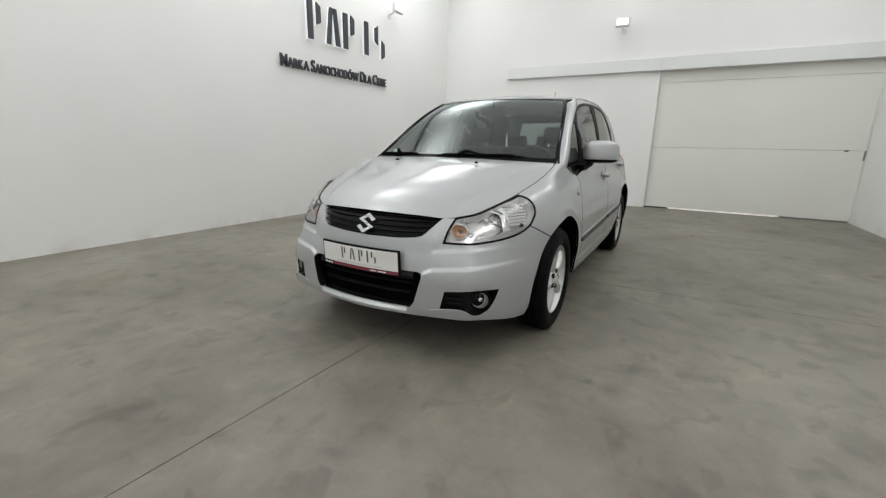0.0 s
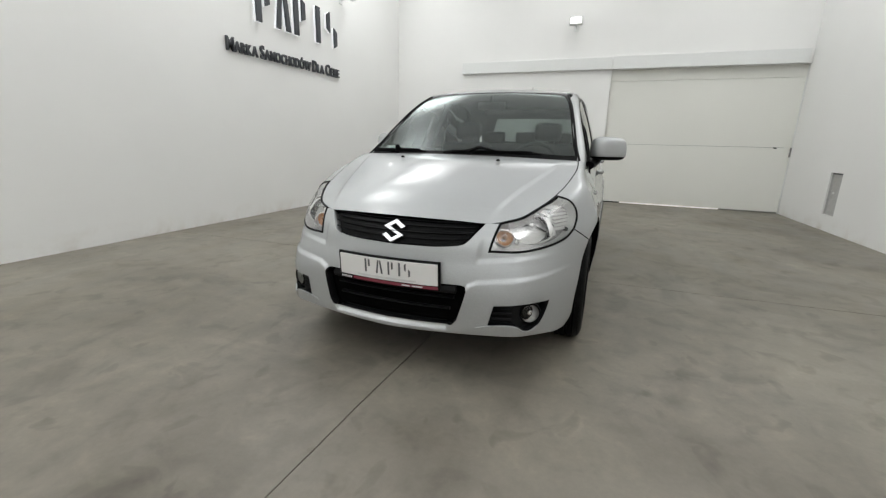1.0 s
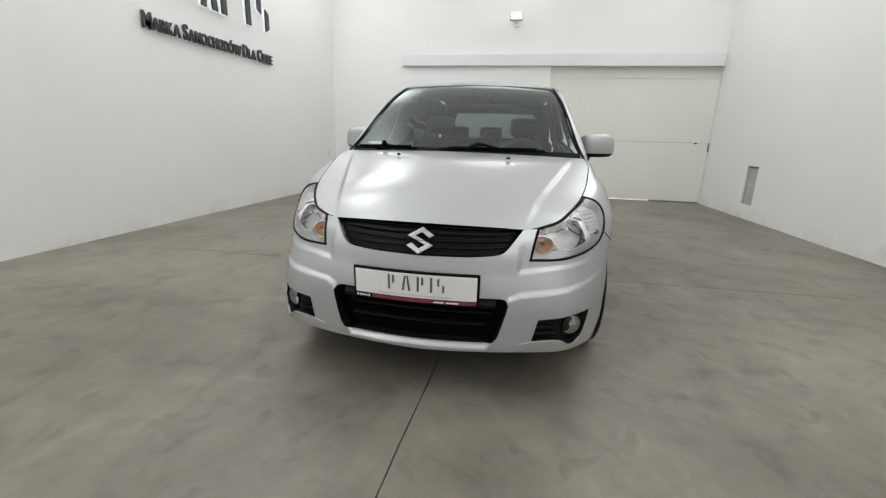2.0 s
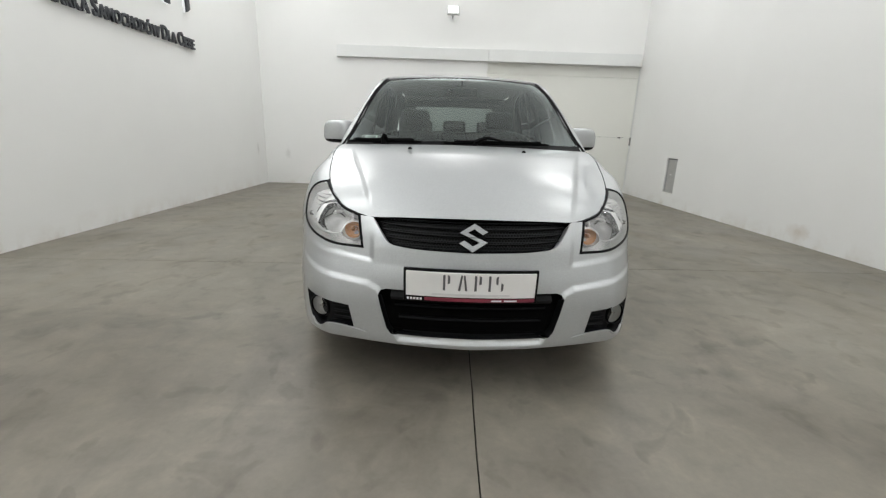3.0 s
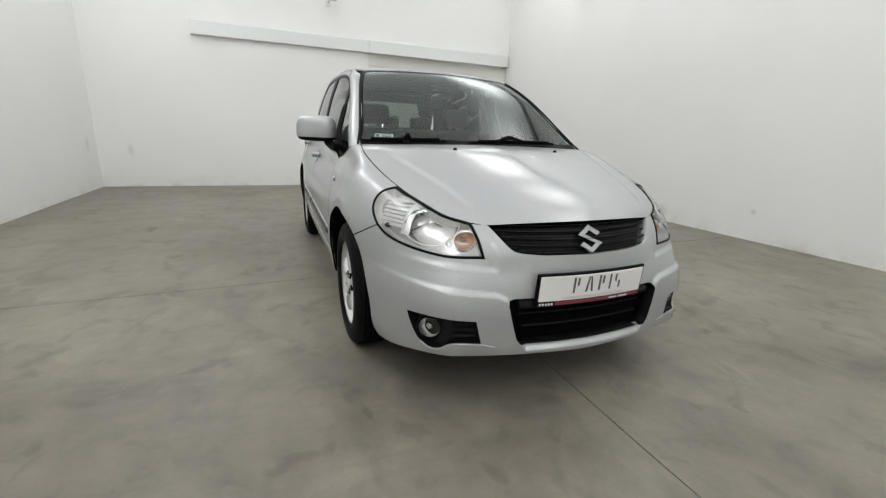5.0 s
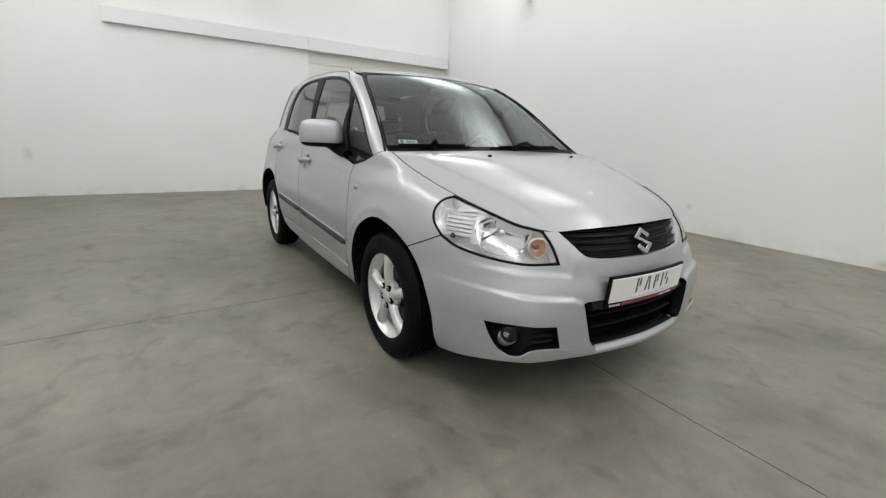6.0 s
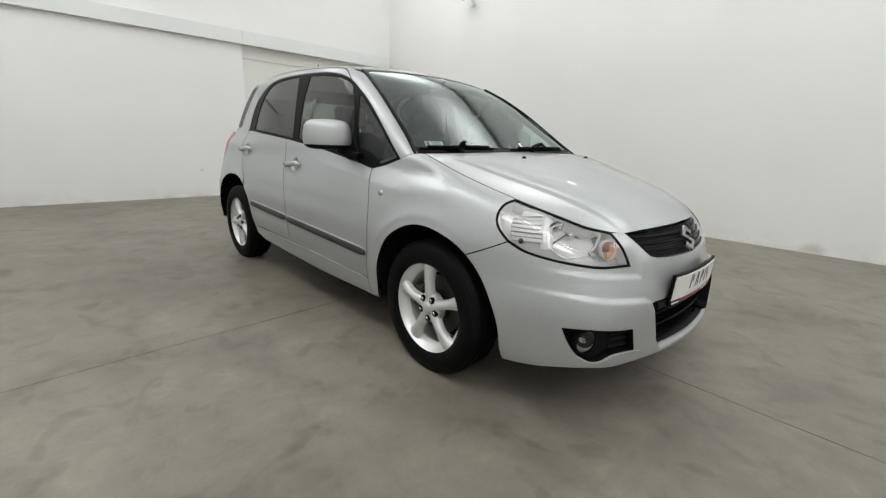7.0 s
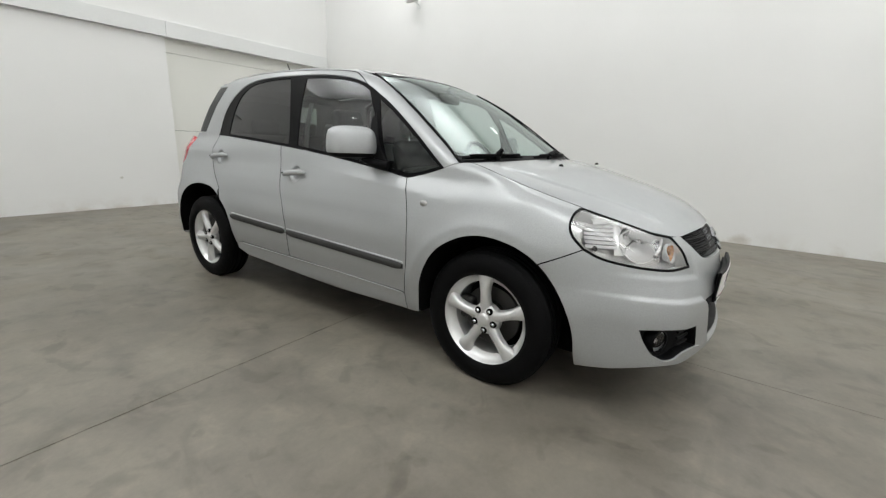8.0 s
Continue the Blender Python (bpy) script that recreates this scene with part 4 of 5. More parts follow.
def plate_marks():
    z0, z1, w = -0.014, 0.049, 0.031
    for x in (-0.108, 0.012):
        flat_mark([(x, z0), (x + 0.009, z0), (x + 0.009, z1), (x, z1)], -0.0077, INK, plate)
        flat_mark([(x + 0.018, z0 + 0.026), (x + 0.027, z0 + 0.030), (x + 0.027, z1 - 0.004), (x + 0.018, z1)], -0.0077, INK, plate)
    flat_mark([(-0.050, z0), (-0.041, z0), (-0.033, z1), (-0.040, z1)], -0.0077, INK, plate)
    flat_mark([(-0.023, z0), (-0.014, z0), (-0.024, z1), (-0.031, z1)], -0.0077, INK, plate)
    flat_mark([(0.066, z0), (0.075, z0), (0.075, z1), (0.066, z1)], -0.0077, INK, plate)
    flat_mark([(0.094, z0 + 0.032), (0.103, z0 + 0.026), (0.103, z1), (0.094, z1 - 0.005)], -0.0077, INK, plate)
    flat_mark([(0.114, z0), (0.123, z0 + 0.005), (0.123, z0 + 0.030), (0.114, z0 + 0.036)], -0.0077, INK, plate)
    for i in range(5):
        x = -0.246 + 0.0125 * i
        flat_mark([(x, -0.060), (x + 0.008, -0.060), (x + 0.008, -0.051), (x, -0.051)], -0.0070, WHITEINK, plate)
    flat_mark([(0.080, -0.058), (0.120, -0.058), (0.120, -0.052), (0.080, -0.052)], -0.0064, WHITEINK, plate)
    flat_mark([(0.130, -0.058), (0.180, -0.058), (0.180, -0.052), (0.130, -0.052)], -0.0064, WHITEINK, plate)
    flat_mark([(-0.150, -0.036), (0.150, -0.036), (0.150, -0.028), (-0.150, -0.028)], -0.0077, plain("faint_grey_print", (0.60, 0.59, 0.59), 0.4), plate)


plate_marks()


def bend(ob, depth=0.26):
    """Bows a flat strip round the bumper."""
    bm = bmesh.new()
    bm.from_mesh(ob.data)
    for x in np.linspace(-0.22, 0.22, 9):
        bmesh.ops.bisect_plane(bm, geom=bm.verts[:] + bm.edges[:] + bm.faces[:], plane_co=(float(x), 0, 0), plane_no=(1, 0, 0))
    for v in bm.verts:
        v.co.y += depth * v.co.x ** 2
    bm.to_mesh(ob.data)
    bm.free()


for strip in [plate, *plate.children]:
    bend(strip)

# -- headlamps --
head_ring = curved(around(HEAD_TOP), 4) + curved(around(HEAD_OUT), 4)[1:] + curved(around(HEAD_LOW), 4)[1:] + around(HEAD_IN)[1:-1]
lens_data = sheet("nose", head_ring, lower, res=0.012, inset=0.006, flange=0.0)
bowl_data = sheet("nose", head_ring, lower, res=0.02, inset=0.004, sink=0.050, flange=0.0)
wall_in = inset_by(dense(head_ring, 0.012), 0.007)


def lamp_wall():
    """The bright side walls of the lamp between the lens's edge and the reflector."""
    q = np.array(wall_in)
    o, w, near, far = rays("nose", q)
    p = cast(lower, o, w, near, far)
    n = slope(lower, p)
    k = len(q)
    return np.concatenate([p - n * 0.004, p - n * 0.052]), [(i, (i + 1) % k, k + (i + 1) % k, k + i) for i in range(k)], None


wall_data = lamp_wall()


def tuck(ob, depth=0.012):
    """Keeps a lamp's inner parts behind the lens."""
    m = ob.matrix_basis
    v = np.array([tuple(m @ q.co) for q in ob.data.vertices])
    for _ in range(4):
        f = lower(*v.T)
        v = v - slope(lower, v) * np.maximum(f + depth, 0)[:, None]
    inv = m.inverted()
    for q, c in zip(ob.data.vertices, v):
        q.co = inv @ Vector(c)
    return ob


def aimed(x, y, z, yaw, pitch=0):
    return Matrix.Translation((x, y, z)) @ pose(0, 0, 0, pitch, 0, yaw)


def lamp_point(arc, z, sink):
    """A point inside the lamp, the given depth behind the lens."""
    q = np.array([(TURN_R * a, h) for a, h in zip(np.atleast_1d(arc), np.atleast_1d(z))])
    p = cast(lower, *rays("nose", q))
    return p - slope(lower, p) * np.atleast_1d(sink)[:, None]


def lamp_sheet(rows, cols, at):
    """A grid inside the lamp: at(u, v) gives arc, height and depth behind the lens."""
    g = [at(u, v) for v in rows for u in cols]
    p = lamp_point([k[0] for k in g], [k[1] for k in g], [k[2] for k in g])
    n = len(cols)
    return p, [(j * n + i, j * n + i + 1, (j + 1) * n + i + 1, (j + 1) * n + i) for j in range(len(rows) - 1) for i in range(n - 1)]


RIBS = 6
rib_rows = [r for k in range(RIBS) for r in (k + 0.001, k + 0.84, k + 0.999)]


def rib_at(u, v):
    """The stepped outer reflector: each step leans back, with a sharp groove over it."""
    f = v - int(v)
    z = 0.704 + 0.0165 * v
    depth = 0.013 + (0.009 * f / 0.84 if f < 0.85 else 0.020)
    return 1.005 + 0.145 * u - 0.004 * abs(v - 3), z, depth


ribs_data = lamp_sheet(rib_rows, np.linspace(0, 1, 9).tolist(), rib_at)
# the smooth band over and beside the steps
brow_data = lamp_sheet(np.linspace(0, 1, 8).tolist(), np.linspace(0, 1, 10).tolist(), lambda u, v: (0.935 + 0.17 * u, 0.806 + 0.034 * v - 0.012 * u, 0.012 + 0.018 * v * v))
pillar_data = lamp_sheet(np.linspace(0, 1, 9).tolist(), np.linspace(0, 1, 6).tolist(), lambda u, v: (0.950 + 0.055 * u, 0.680 + 0.130 * v, 0.014 + 0.030 * (u - 0.5) ** 2))

for s in SIDES:
    head = panel("headlamp", bowl_data, LAMP_BACK, car, "clear headlamp with chrome reflectors and amber indicator", s)
    ring3 = cast(lower, *rays("nose", np.array(inset_by(dense(head_ring, 0.012), 0.003))))
    ring3 = ring3 - slope(lower, ring3) * 0.001
    part("seal", tube((np.concatenate([ring3, ring3[:1]]) * [s, 1, 1]).tolist(), 0.0052, 6), SATIN, head, "black rubber seal", True)
    wv, wf, _ = wall_data
    place("side_wall", mesh_of("side_wall", wv * [s, 1, 1], wf, None), LAMP_CHROME, head)
    for nm, (gv, gf), smooth in (("stepped_reflector", ribs_data, False), ("brow_reflector", brow_data, True), ("divider", pillar_data, True)):
        place(nm, mesh_of(nm, gv * [s, 1, 1], gf, None, smooth), LAMP_CHROME, head)
    # main bowl of small facets
    m = aimed(s * 0.580, -0.538, 0.722, s * 28, -8) @ Matrix.Diagonal((1.28, 1, 1, 1))
    tuck(part("main_reflector", lathe([(0.087, -0.040), (0.084, -0.022), (0.076, -0.002), (0.064, 0.016), (0.048, 0.030), (0.030, 0.040), (0.014, 0.044)], 22, "y", m=m), DARK_CHROME, head))
    tuck(part("reflector_rim", lathe([(0.089, -0.030), (0.090, -0.040), (0.087, -0.043), (0.085, -0.040), (0.085, -0.030)], 40, "y", m=m), LAMP_CHROME, head, smooth=True))
    tuck(part("bulb_socket", lathe([(0.0, 0.036), (0.017, 0.036), (0.020, 0.042)], 20, "y", m=m), DARK, head, "dark bulb opening"))
    tuck(part("bulb_shield", lathe([(0.0, -0.026), (0.009, -0.024), (0.013, -0.014), (0.013, 0.006), (0.009, 0.034)], 20, "y", m=m), CHROME, head, smooth=True))
    for k in (-1, 1):
        tuck(part("shield_strut", tube([m @ Vector((k * 0.012, -0.004, 0.0)), m @ Vector((k * 0.060, -0.006, -0.034))], 0.003, 6), STEEL, head))
    for k in range(9):
        a = -0.060 + 0.015 * k
        tuck(part("reflector_flute", tube([m @ Vector((a, -0.010 + 7 * a * a, -0.058 + 5 * a * a)), m @ Vector((a, 0.020 + 3 * a * a, -0.020)), m @ Vector((a, 0.020 + 3 * a * a, 0.020)), m @ Vector((a, -0.010 + 7 * a * a, 0.058 - 5 * a * a))], 0.0024, 4), STEEL if k % 3 == 1 else CHROME, head))
    # indicator in its own small bowl
    m2 = aimed(s * 0.490, -0.655, 0.676, s * 14, -6)
    tuck(part("indicator_ring", lathe([(0.042, -0.020), (0.044, -0.013), (0.040, -0.004), (0.036, 0.010)], 32, "y", m=m2), LAMP_CHROME, head, smooth=True), 0.009)
    tuck(part("indicator", lathe([(0.037, -0.006), (0.031, 0.008), (0.021, 0.017), (0.012, 0.020)], 32, "y", m=m2), AMBER, head, "amber indicator bowl", True), 0.010)
    tuck(part("indicator_bulb", lathe([(0.0, -0.010), (0.008, -0.007), (0.011, 0.002), (0.010, 0.02)], 20, "y", m=m2), plain("dark_amber_bulb", (0.32, 0.15, 0.06), 0.3) if s > 0 else bpy.data.materials["dark_amber_bulb"], head, "dark amber bulb", True), 0.010)
    tuck(part("bulb", lathe([(0.0, -0.02), (0.012, -0.016), (0.016, 0.0), (0.012, 0.02)], 16, "y", m=aimed(s * 0.535, -0.615, 0.652, s * 20)), CHROME, head, smooth=True))
    side_bulb = lamp_point([1.095], [0.700], [0.012])[0] * [s, 1, 1]
    part("side_bulb", lathe([(0.0, -0.006), (0.008, -0.004), (0.011, 0.004), (0.011, 0.012)], 16, "y", m=Matrix.Translation(Vector(side_bulb)) @ pose(0, 0, 0, 0, 0, s * 60)), STEEL, head, "small dark side bulb", True)
    panel("lens", lens_data, LENS, head, "clear plastic lens", s)

# -- wings --
BELT = [(0.296, 0.968), (0.407, 0.932), (0.503, 0.908), (0.615, 0.927), (0.831, 0.957), (1.10, 0.992), (1.382, 1.021), (1.745, 1.048), (2.250, 1.082), (2.410, 1.086)]
DOOR_F = [(0.503, 0.908), (0.462, 0.80), (0.438, 0.685), (0.432, 0.488), (0.450, 0.337)]
DOOR_B = [(1.552, 1.034), (1.545, 0.99), (1.495, 0.785), (1.435, 0.618), (1.412, 0.477), (1.416, 0.350)]
DOOR_T = [(2.390, 1.085), (2.400, 0.98), (2.345, 0.86), (2.215, 0.715)]
low_edge = arch_rear_part + [(0.44, 0.245), (0.450, 0.337)] + curved(DOOR_F[::-1], 4)[1:] + curved([(0.503, 0.908), (0.407, 0.932), (0.296, 0.968)], 3)[1:] + [(0.235, 0.990)]
low_edge = cast(lower, np.array([(0.25, y, z) for y, z in low_edge]), np.array([(1.0, 0, 0)] * len(low_edge)), 0, 0.85).tolist()
wing_data = sheet("roll", rolled(HOOD_SIDE + HEAD_OUT[1:] + SEAM_ARCH[1:-1] + low_edge), lower, res=0.011, inset=0.0018)
BELT_AT = lambda y: float(np.interp(y, [p[0] for p in BELT], [p[1] for p in BELT]))
door1 = curved(DOOR_F, 4) + [(1.0, 0.345), (1.416, 0.352)] + curved(DOOR_B[::-1], 4)[1:] + [(y, BELT_AT(y)) for y in (1.45, 1.3, 1.1, 0.9, 0.7, 0.615)]
door2 = curved(DOOR_B, 4) + [(1.96, 0.358)] + [p for p in ARCH_R if p[0] < 2.215] + [(2.215, 0.692)] + curved(DOOR_T[::-1], 4) + [(y, BELT_AT(y)) for y in (2.25, 2.0, 1.75, 1.6)]
sill = [(0.44, 0.245), (0.450, 0.337), (1.0, 0.345), (1.416, 0.351), (1.96, 0.358), (2.036, 0.345), (2.03, 0.30), (1.92, 0.265), (1.0, 0.228)]
quarter = curved(DOOR_T, 4) + [(2.225, 0.695)] + [p for p in ARCH_R if p[0] > 2.215] + [(2.95, 0.30), (2.955, 0.60), (2.94, 0.80), (2.88, 0.862), (2.835, 0.90), (2.80, 0.98), (2.785, 1.100), (2.62, 1.122), (2.42, 1.104)]
door1_data, door2_data = sheet("side", door1, lower, res=0.0085), sheet("side", door2, lower, res=0.0085)
sill_data, quarter_data = sheet("side", sill, lower, res=0.018), sheet("side", quarter, lower, res=0.016)


def on_side(y, z, form=lower):
    p = cast(form, np.array([(0.25, y, z)]), np.array([(1.0, 0, 0)]), 0, 0.85)
    return p[0], slope(form, p)[0]


def door_handle(y, z, parent, s):
    """A pull handle before its scooped cup."""
    (px, py, pz), n = on_side(y, z)
    px, tip = px + 0.017, 12
    m = Matrix.Translation((s * px, py, pz)) @ pose(0, 0, 0, 0, -s * tip, 0) @ Matrix.Diagonal((s, 1, 1, 1))
    pull = tube(curved([(0.004, -0.088, 0.010), (0.026, -0.076, 0.009), (0.034, -0.02, 0.003), (0.034, 0.04, -0.003), (0.024, 0.076, -0.007), (0.004, 0.088, -0.008)], 4), [0.011] * 4 + [0.0150] * 13 + [0.011] * 4, 12, flat=1.15)
    part("handle", pull, PAINT, parent, smooth=True, m=m)
    part("keyhole", lathe([(0.0, 0.046), (0.005, 0.046), (0.006, 0.044)], 12, "x", m=pose(0, 0.070, -0.004)), SATIN, parent, m=m)


def strip_on_door(y0, y1, parent, s, z0=lambda y: 0.462 + 0.0355 * (y - 0.44)):
    """The grey rubbing strip: a half-round bar with a painted cap along its top."""
    ys = np.linspace(y0, y1, 24)
    low, high = [], []
    for y in ys:
        (px, py, pz), n = on_side(y, z0(y) + 0.016)
        low.append((s * (px + 0.004), py, pz))
        high.append((s * (px + 0.003), py, pz + 0.0215))
    part("rubbing_strip", tube(low, [0.008] + [0.0140] * 22 + [0.008], 10, flat=1.5), GREYTRIM, parent, "grey rubbing strip", True)
    part("strip_cap", tube(high, [0.003] + [0.0062] * 22 + [0.003], 8, flat=0.75), PAINT, parent, smooth=True)


# -- window openings in the cabin's sides (y, z) --
OPEN_TOP = [(0.296, 0.968), (0.479, 1.112), (0.683, 1.253), (0.800, 1.322), (0.905, 1.378), (1.00, 1.413), (1.11, 1.436), (1.262, 1.455), (1.475, 1.466), (1.70, 1.472), (1.90, 1.470), (2.06, 1.455), (2.18, 1.425), (2.275, 1.370), (2.345, 1.300), (2.385, 1.220), (2.410, 1.086)]
opening = curved(OPEN_TOP, 3) + [p for p in BELT[::-1][1:-1]]
QUARTER = [(0.330, 0.974), (0.490, 1.098), (0.683, 1.230), (0.800, 1.296), (0.716, 1.080), (0.655, 0.960), (0.615, 0.945), (0.503, 0.930), (0.420, 0.945)]
GLASS_F = curved([(0.895, 1.352), (1.00, 1.393), (1.11, 1.417), (1.262, 1.437), (1.465, 1.448)], 3) + curved([(1.465, 1.448), (1.450, 1.30), (1.428, 1.15), (1.412, 1.040)], 3)[1:] + [(1.10, 1.008), (0.83, 0.973), (0.690, 0.953), (0.740, 1.080), (0.810, 1.215)]
GLASS_R = curved([(1.635, 1.455), (1.80, 1.455), (1.95, 1.446), (2.08, 1.425), (2.175, 1.370), (2.220, 1.290), (2.245, 1.190), (2.250, 1.098)], 3) + [(2.0, 1.082), (1.75, 1.064), (1.50, 1.045)] + curved([(1.50, 1.045), (1.520, 1.15), (1.565, 1.30), (1.635, 1.455)], 3)[1:-1]
trim_data = sheet("side", opening, cabin, [QUARTER, GLASS_F, GLASS_R], res=0.013, inset=0.001, sink=0.004, flange=0.010)
glass_data = [sheet("side", g, cabin, res=0.03, inset=-0.004, sink=0.008, flange=0) for g in (QUARTER, GLASS_F, GLASS_R)]
SCREEN_EDGE = [(0.228, 0.998), (0.324, 1.064), (0.429, 1.143), (0.553, 1.229), (0.737, 1.345), (0.880, 1.420), (0.99, 1.455)]
RAIL_TOP = [(0.99, 1.455), (1.10, 1.482), (1.31, 1.503), (1.645, 1.520), (1.93, 1.522), (2.21, 1.508), (2.40, 1.478)]
frame_ring = curved(SCREEN_EDGE, 4) + curved(RAIL_TOP, 3)[1:] + [(2.60, 1.466), (2.592, 1.442), (2.455, 1.442), (2.545, 1.32), (2.650, 1.105), (2.42, 1.088)] + curved(OPEN_TOP, 3)[::-1]
frame_data = sheet("side", frame_ring, cabin, res=0.012, inset=0.0008, flange=0.014)
hatch_side = sheet("side", [(2.460, 1.440), (2.585, 1.438), (2.685, 1.30), (2.79, 1.11), (2.655, 1.108), (2.55, 1.32)], cabin, res=0.02, inset=0.001, flange=0.004)

for s in SIDES:
    w = panel("front_wing", wing_data, PAINT, car, "", s, DARK)
    (px, py, pz), n = on_side(0.356, 0.801)
    rep = lathe([(0.0, 0.012), (0.008, 0.011), (0.014, 0.006), (0.017, 0.0)], 20, "x")
    bmesh.ops.scale(rep, vec=(1, 1.25, 0.95), verts=rep.verts)
    part("side_repeater", rep, plain("clear_repeater_plastic", (0.36, 0.36, 0.355), 0.15, 0.3, 0.5), w, "small clear side repeater", True, Matrix.Translation((s * px, py, pz)) @ Matrix.Diagonal((s, 1, 1, 1)))
    d1 = panel("front_door", door1_data, PAINT, car, "", s, DARK)
    door_handle(1.368, 0.870, d1, s)
    strip_on_door(0.452, 1.405, d1, s)
    d2 = panel("rear_door", door2_data, PAINT, car, "", s, DARK)
    door_handle(2.272, 0.934, d2, s)
    strip_on_door(1.432, 2.055, d2, s)
    panel("sill", sill_data, PAINT, car, "", s, DARK)
    bead = [on_side(y, 0.3395 + 0.0105 * (y - 0.46) / 0.55 if y < 1.0 else 0.350 + 0.006 * (y - 1.0))[0] for y in np.linspace(0.47, 1.94, 24)]
    part("sill_bead", tube([(s * (p[0] - 0.001), p[1], p[2] - 0.008) for p in bead], 0.0045, 8), PAINT, car, smooth=True)
    panel("rear_quarter", quarter_data, PAINT, car, "", s, DARK)
    fr = panel("cabin_frame", frame_data, PAINT, car, "silver pillars and roof edge", s)
    panel("frame_seam", ribbon("side", curved([(2.19, 1.500), (1.93, 1.508), (1.645, 1.503), (1.31, 1.488), (1.073, 1.464), (0.985, 1.430), (0.930, 1.392), (0.880, 1.352)], 4), 0.005, cabin), SATIN, fr, "", s)
    tr = panel("window_trim", trim_data, SATIN, car, "black window surround", s)
    for g, gm, nm in zip(glass_data, (SIDEGLASS, SIDEGLASS, PRIVACY), ("quarter_pane", "front_pane", "rear_pane")):
        panel(nm, g, gm, tr, "dark tinted glass" if gm is PRIVACY else "", s)
    side_line = np.array(curved([(0.724, 0.992), (0.692, 1.066), (0.668, 1.143), (0.643, 1.229), (0.604, 1.345), (0.574, 1.405), (0.548, 1.450)], 4))
    edge_line = cast(cabin, np.stack([side_line[:, 0], 1.4 + 0 * side_line[:, 0], side_line[:, 1]], 1), np.array([(0, -1.0, 0)] * len(side_line)), 0, 1.7)
    edge_line[:, 1] = np.polyval(np.polyfit(edge_line[:, 2], edge_line[:, 1], 3), edge_line[:, 2]) - 0.003
    part("screen_seal", tube((edge_line * [s, 1, 1]).tolist(), 0.0070, 8), SATIN, car, "black rubber seal beside the windscreen", True)
    panel("hatch_side_pane", hatch_side, plain("black_glass_edge", (0.012, 0.013, 0.0135), 0.25, 0, 0.0, spec=0.25) if s > 0 else bpy.data.materials["black_glass_edge"], car, "dark glass edge of the tailgate", s)
    # tail lamp wrapping the corner
    tl = sheet("side", curved([(2.795, 1.065), (2.80, 0.98), (2.835, 0.90), (2.88, 0.862)], 3) + [(2.96, 0.87), (2.94, 0.98), (2.87, 1.075)], lower, res=0.016, inset=0.001, sink=-0.003, flange=0.012)
    panel("tail_lamp", tl, RED, car, "red wrap-round tail lamp", s)

    for line in (DOOR_F, DOOR_B, DOOR_T, flat(SEAM_ARCH), [(0.450, 0.341), (1.0, 0.349), (1.416, 0.356), (1.96, 0.362)]):
        panel("seam", ribbon("side", curved(line, 4), 0.022, lower, -0.007), DARK, car, "", s)
    q = np.array(curved(HOOD_SIDE, 4))
    nq = slope(lower, q)
    across = np.cross(np.gradient(q, axis=0), nq)
    across /= np.linalg.norm(across, axis=1, keepdims=True)
    k = len(q)
    panel("seam", (np.concatenate([q + across * 0.011, q - across * 0.011]) - np.concatenate([nq, nq]) * 0.008, [(i, k + i, k + i + 1, i + 1) for i in range(k - 1)], np.concatenate([nq, nq])), DARK, car, "", s)

# -- windscreen with its dark border --
screen_half = [(0.0, 0.985), (0.40, 0.985), (0.725, 0.985)] + curved([(0.722, 0.990), (0.690, 1.064), (0.668, 1.143), (0.643, 1.229), (0.604, 1.345), (0.574, 1.405), (0.545, 1.452)], 3) + curved([(0.530, 1.464), (0.33, 1.478), (0.17, 1.485), (0.0, 1.488)], 3)
inner_half = [(0.0, 1.034), (0.40, 1.031), (0.688, 1.026)] + curved([(0.690, 1.034), (0.668, 1.080), (0.648, 1.143), (0.624, 1.229), (0.585, 1.345), (0.556, 1.404), (0.528, 1.440)], 3) + curved([(0.508, 1.447), (0.33, 1.459), (0.17, 1.466), (0.0, 1.469)], 3)
screen = panel("windscreen", sheet("screen", mirrored_half(inner_half), cabin, res=0.014, inset=-0.004, sink=0.003, flange=0), GLASS, car, "lightly green-tinted windscreen")
panel("screen_border", sheet("screen", mirrored_half(screen_half), cabin, [mirrored_half(inner_half)], res=0.012, inset=0.0005, sink=0.002, flange=0.006), SATIN, screen, "black baked border of the windscreen")

# -- roof --
roof_half = curved([(0.0, 0.905), (0.20, 0.917), (0.40, 0.952), (0.530, 0.995)], 4) + curved([(0.552, 1.05), (0.572, 1.20), (0.578, 1.45), (0.575, 1.75), (0.572, 2.00), (0.560, 2.20), (0.540, 2.40)], 3) + [(0.50, 2.60), (0.0, 2.72)]
roof = panel("roof", sheet("roof", mirrored_half(roof_half), cabin, res=0.022, inset=0.002, flange=0.012), PAINT, car)
part("aerial", tube([(0.0, 2.46, 1.535), (0.0, 2.49, 1.60), (0.0, 2.545, 1.705)], [0.011, 0.0055, 0.0035], 8), SATIN, roof, "short black roof aerial", True)

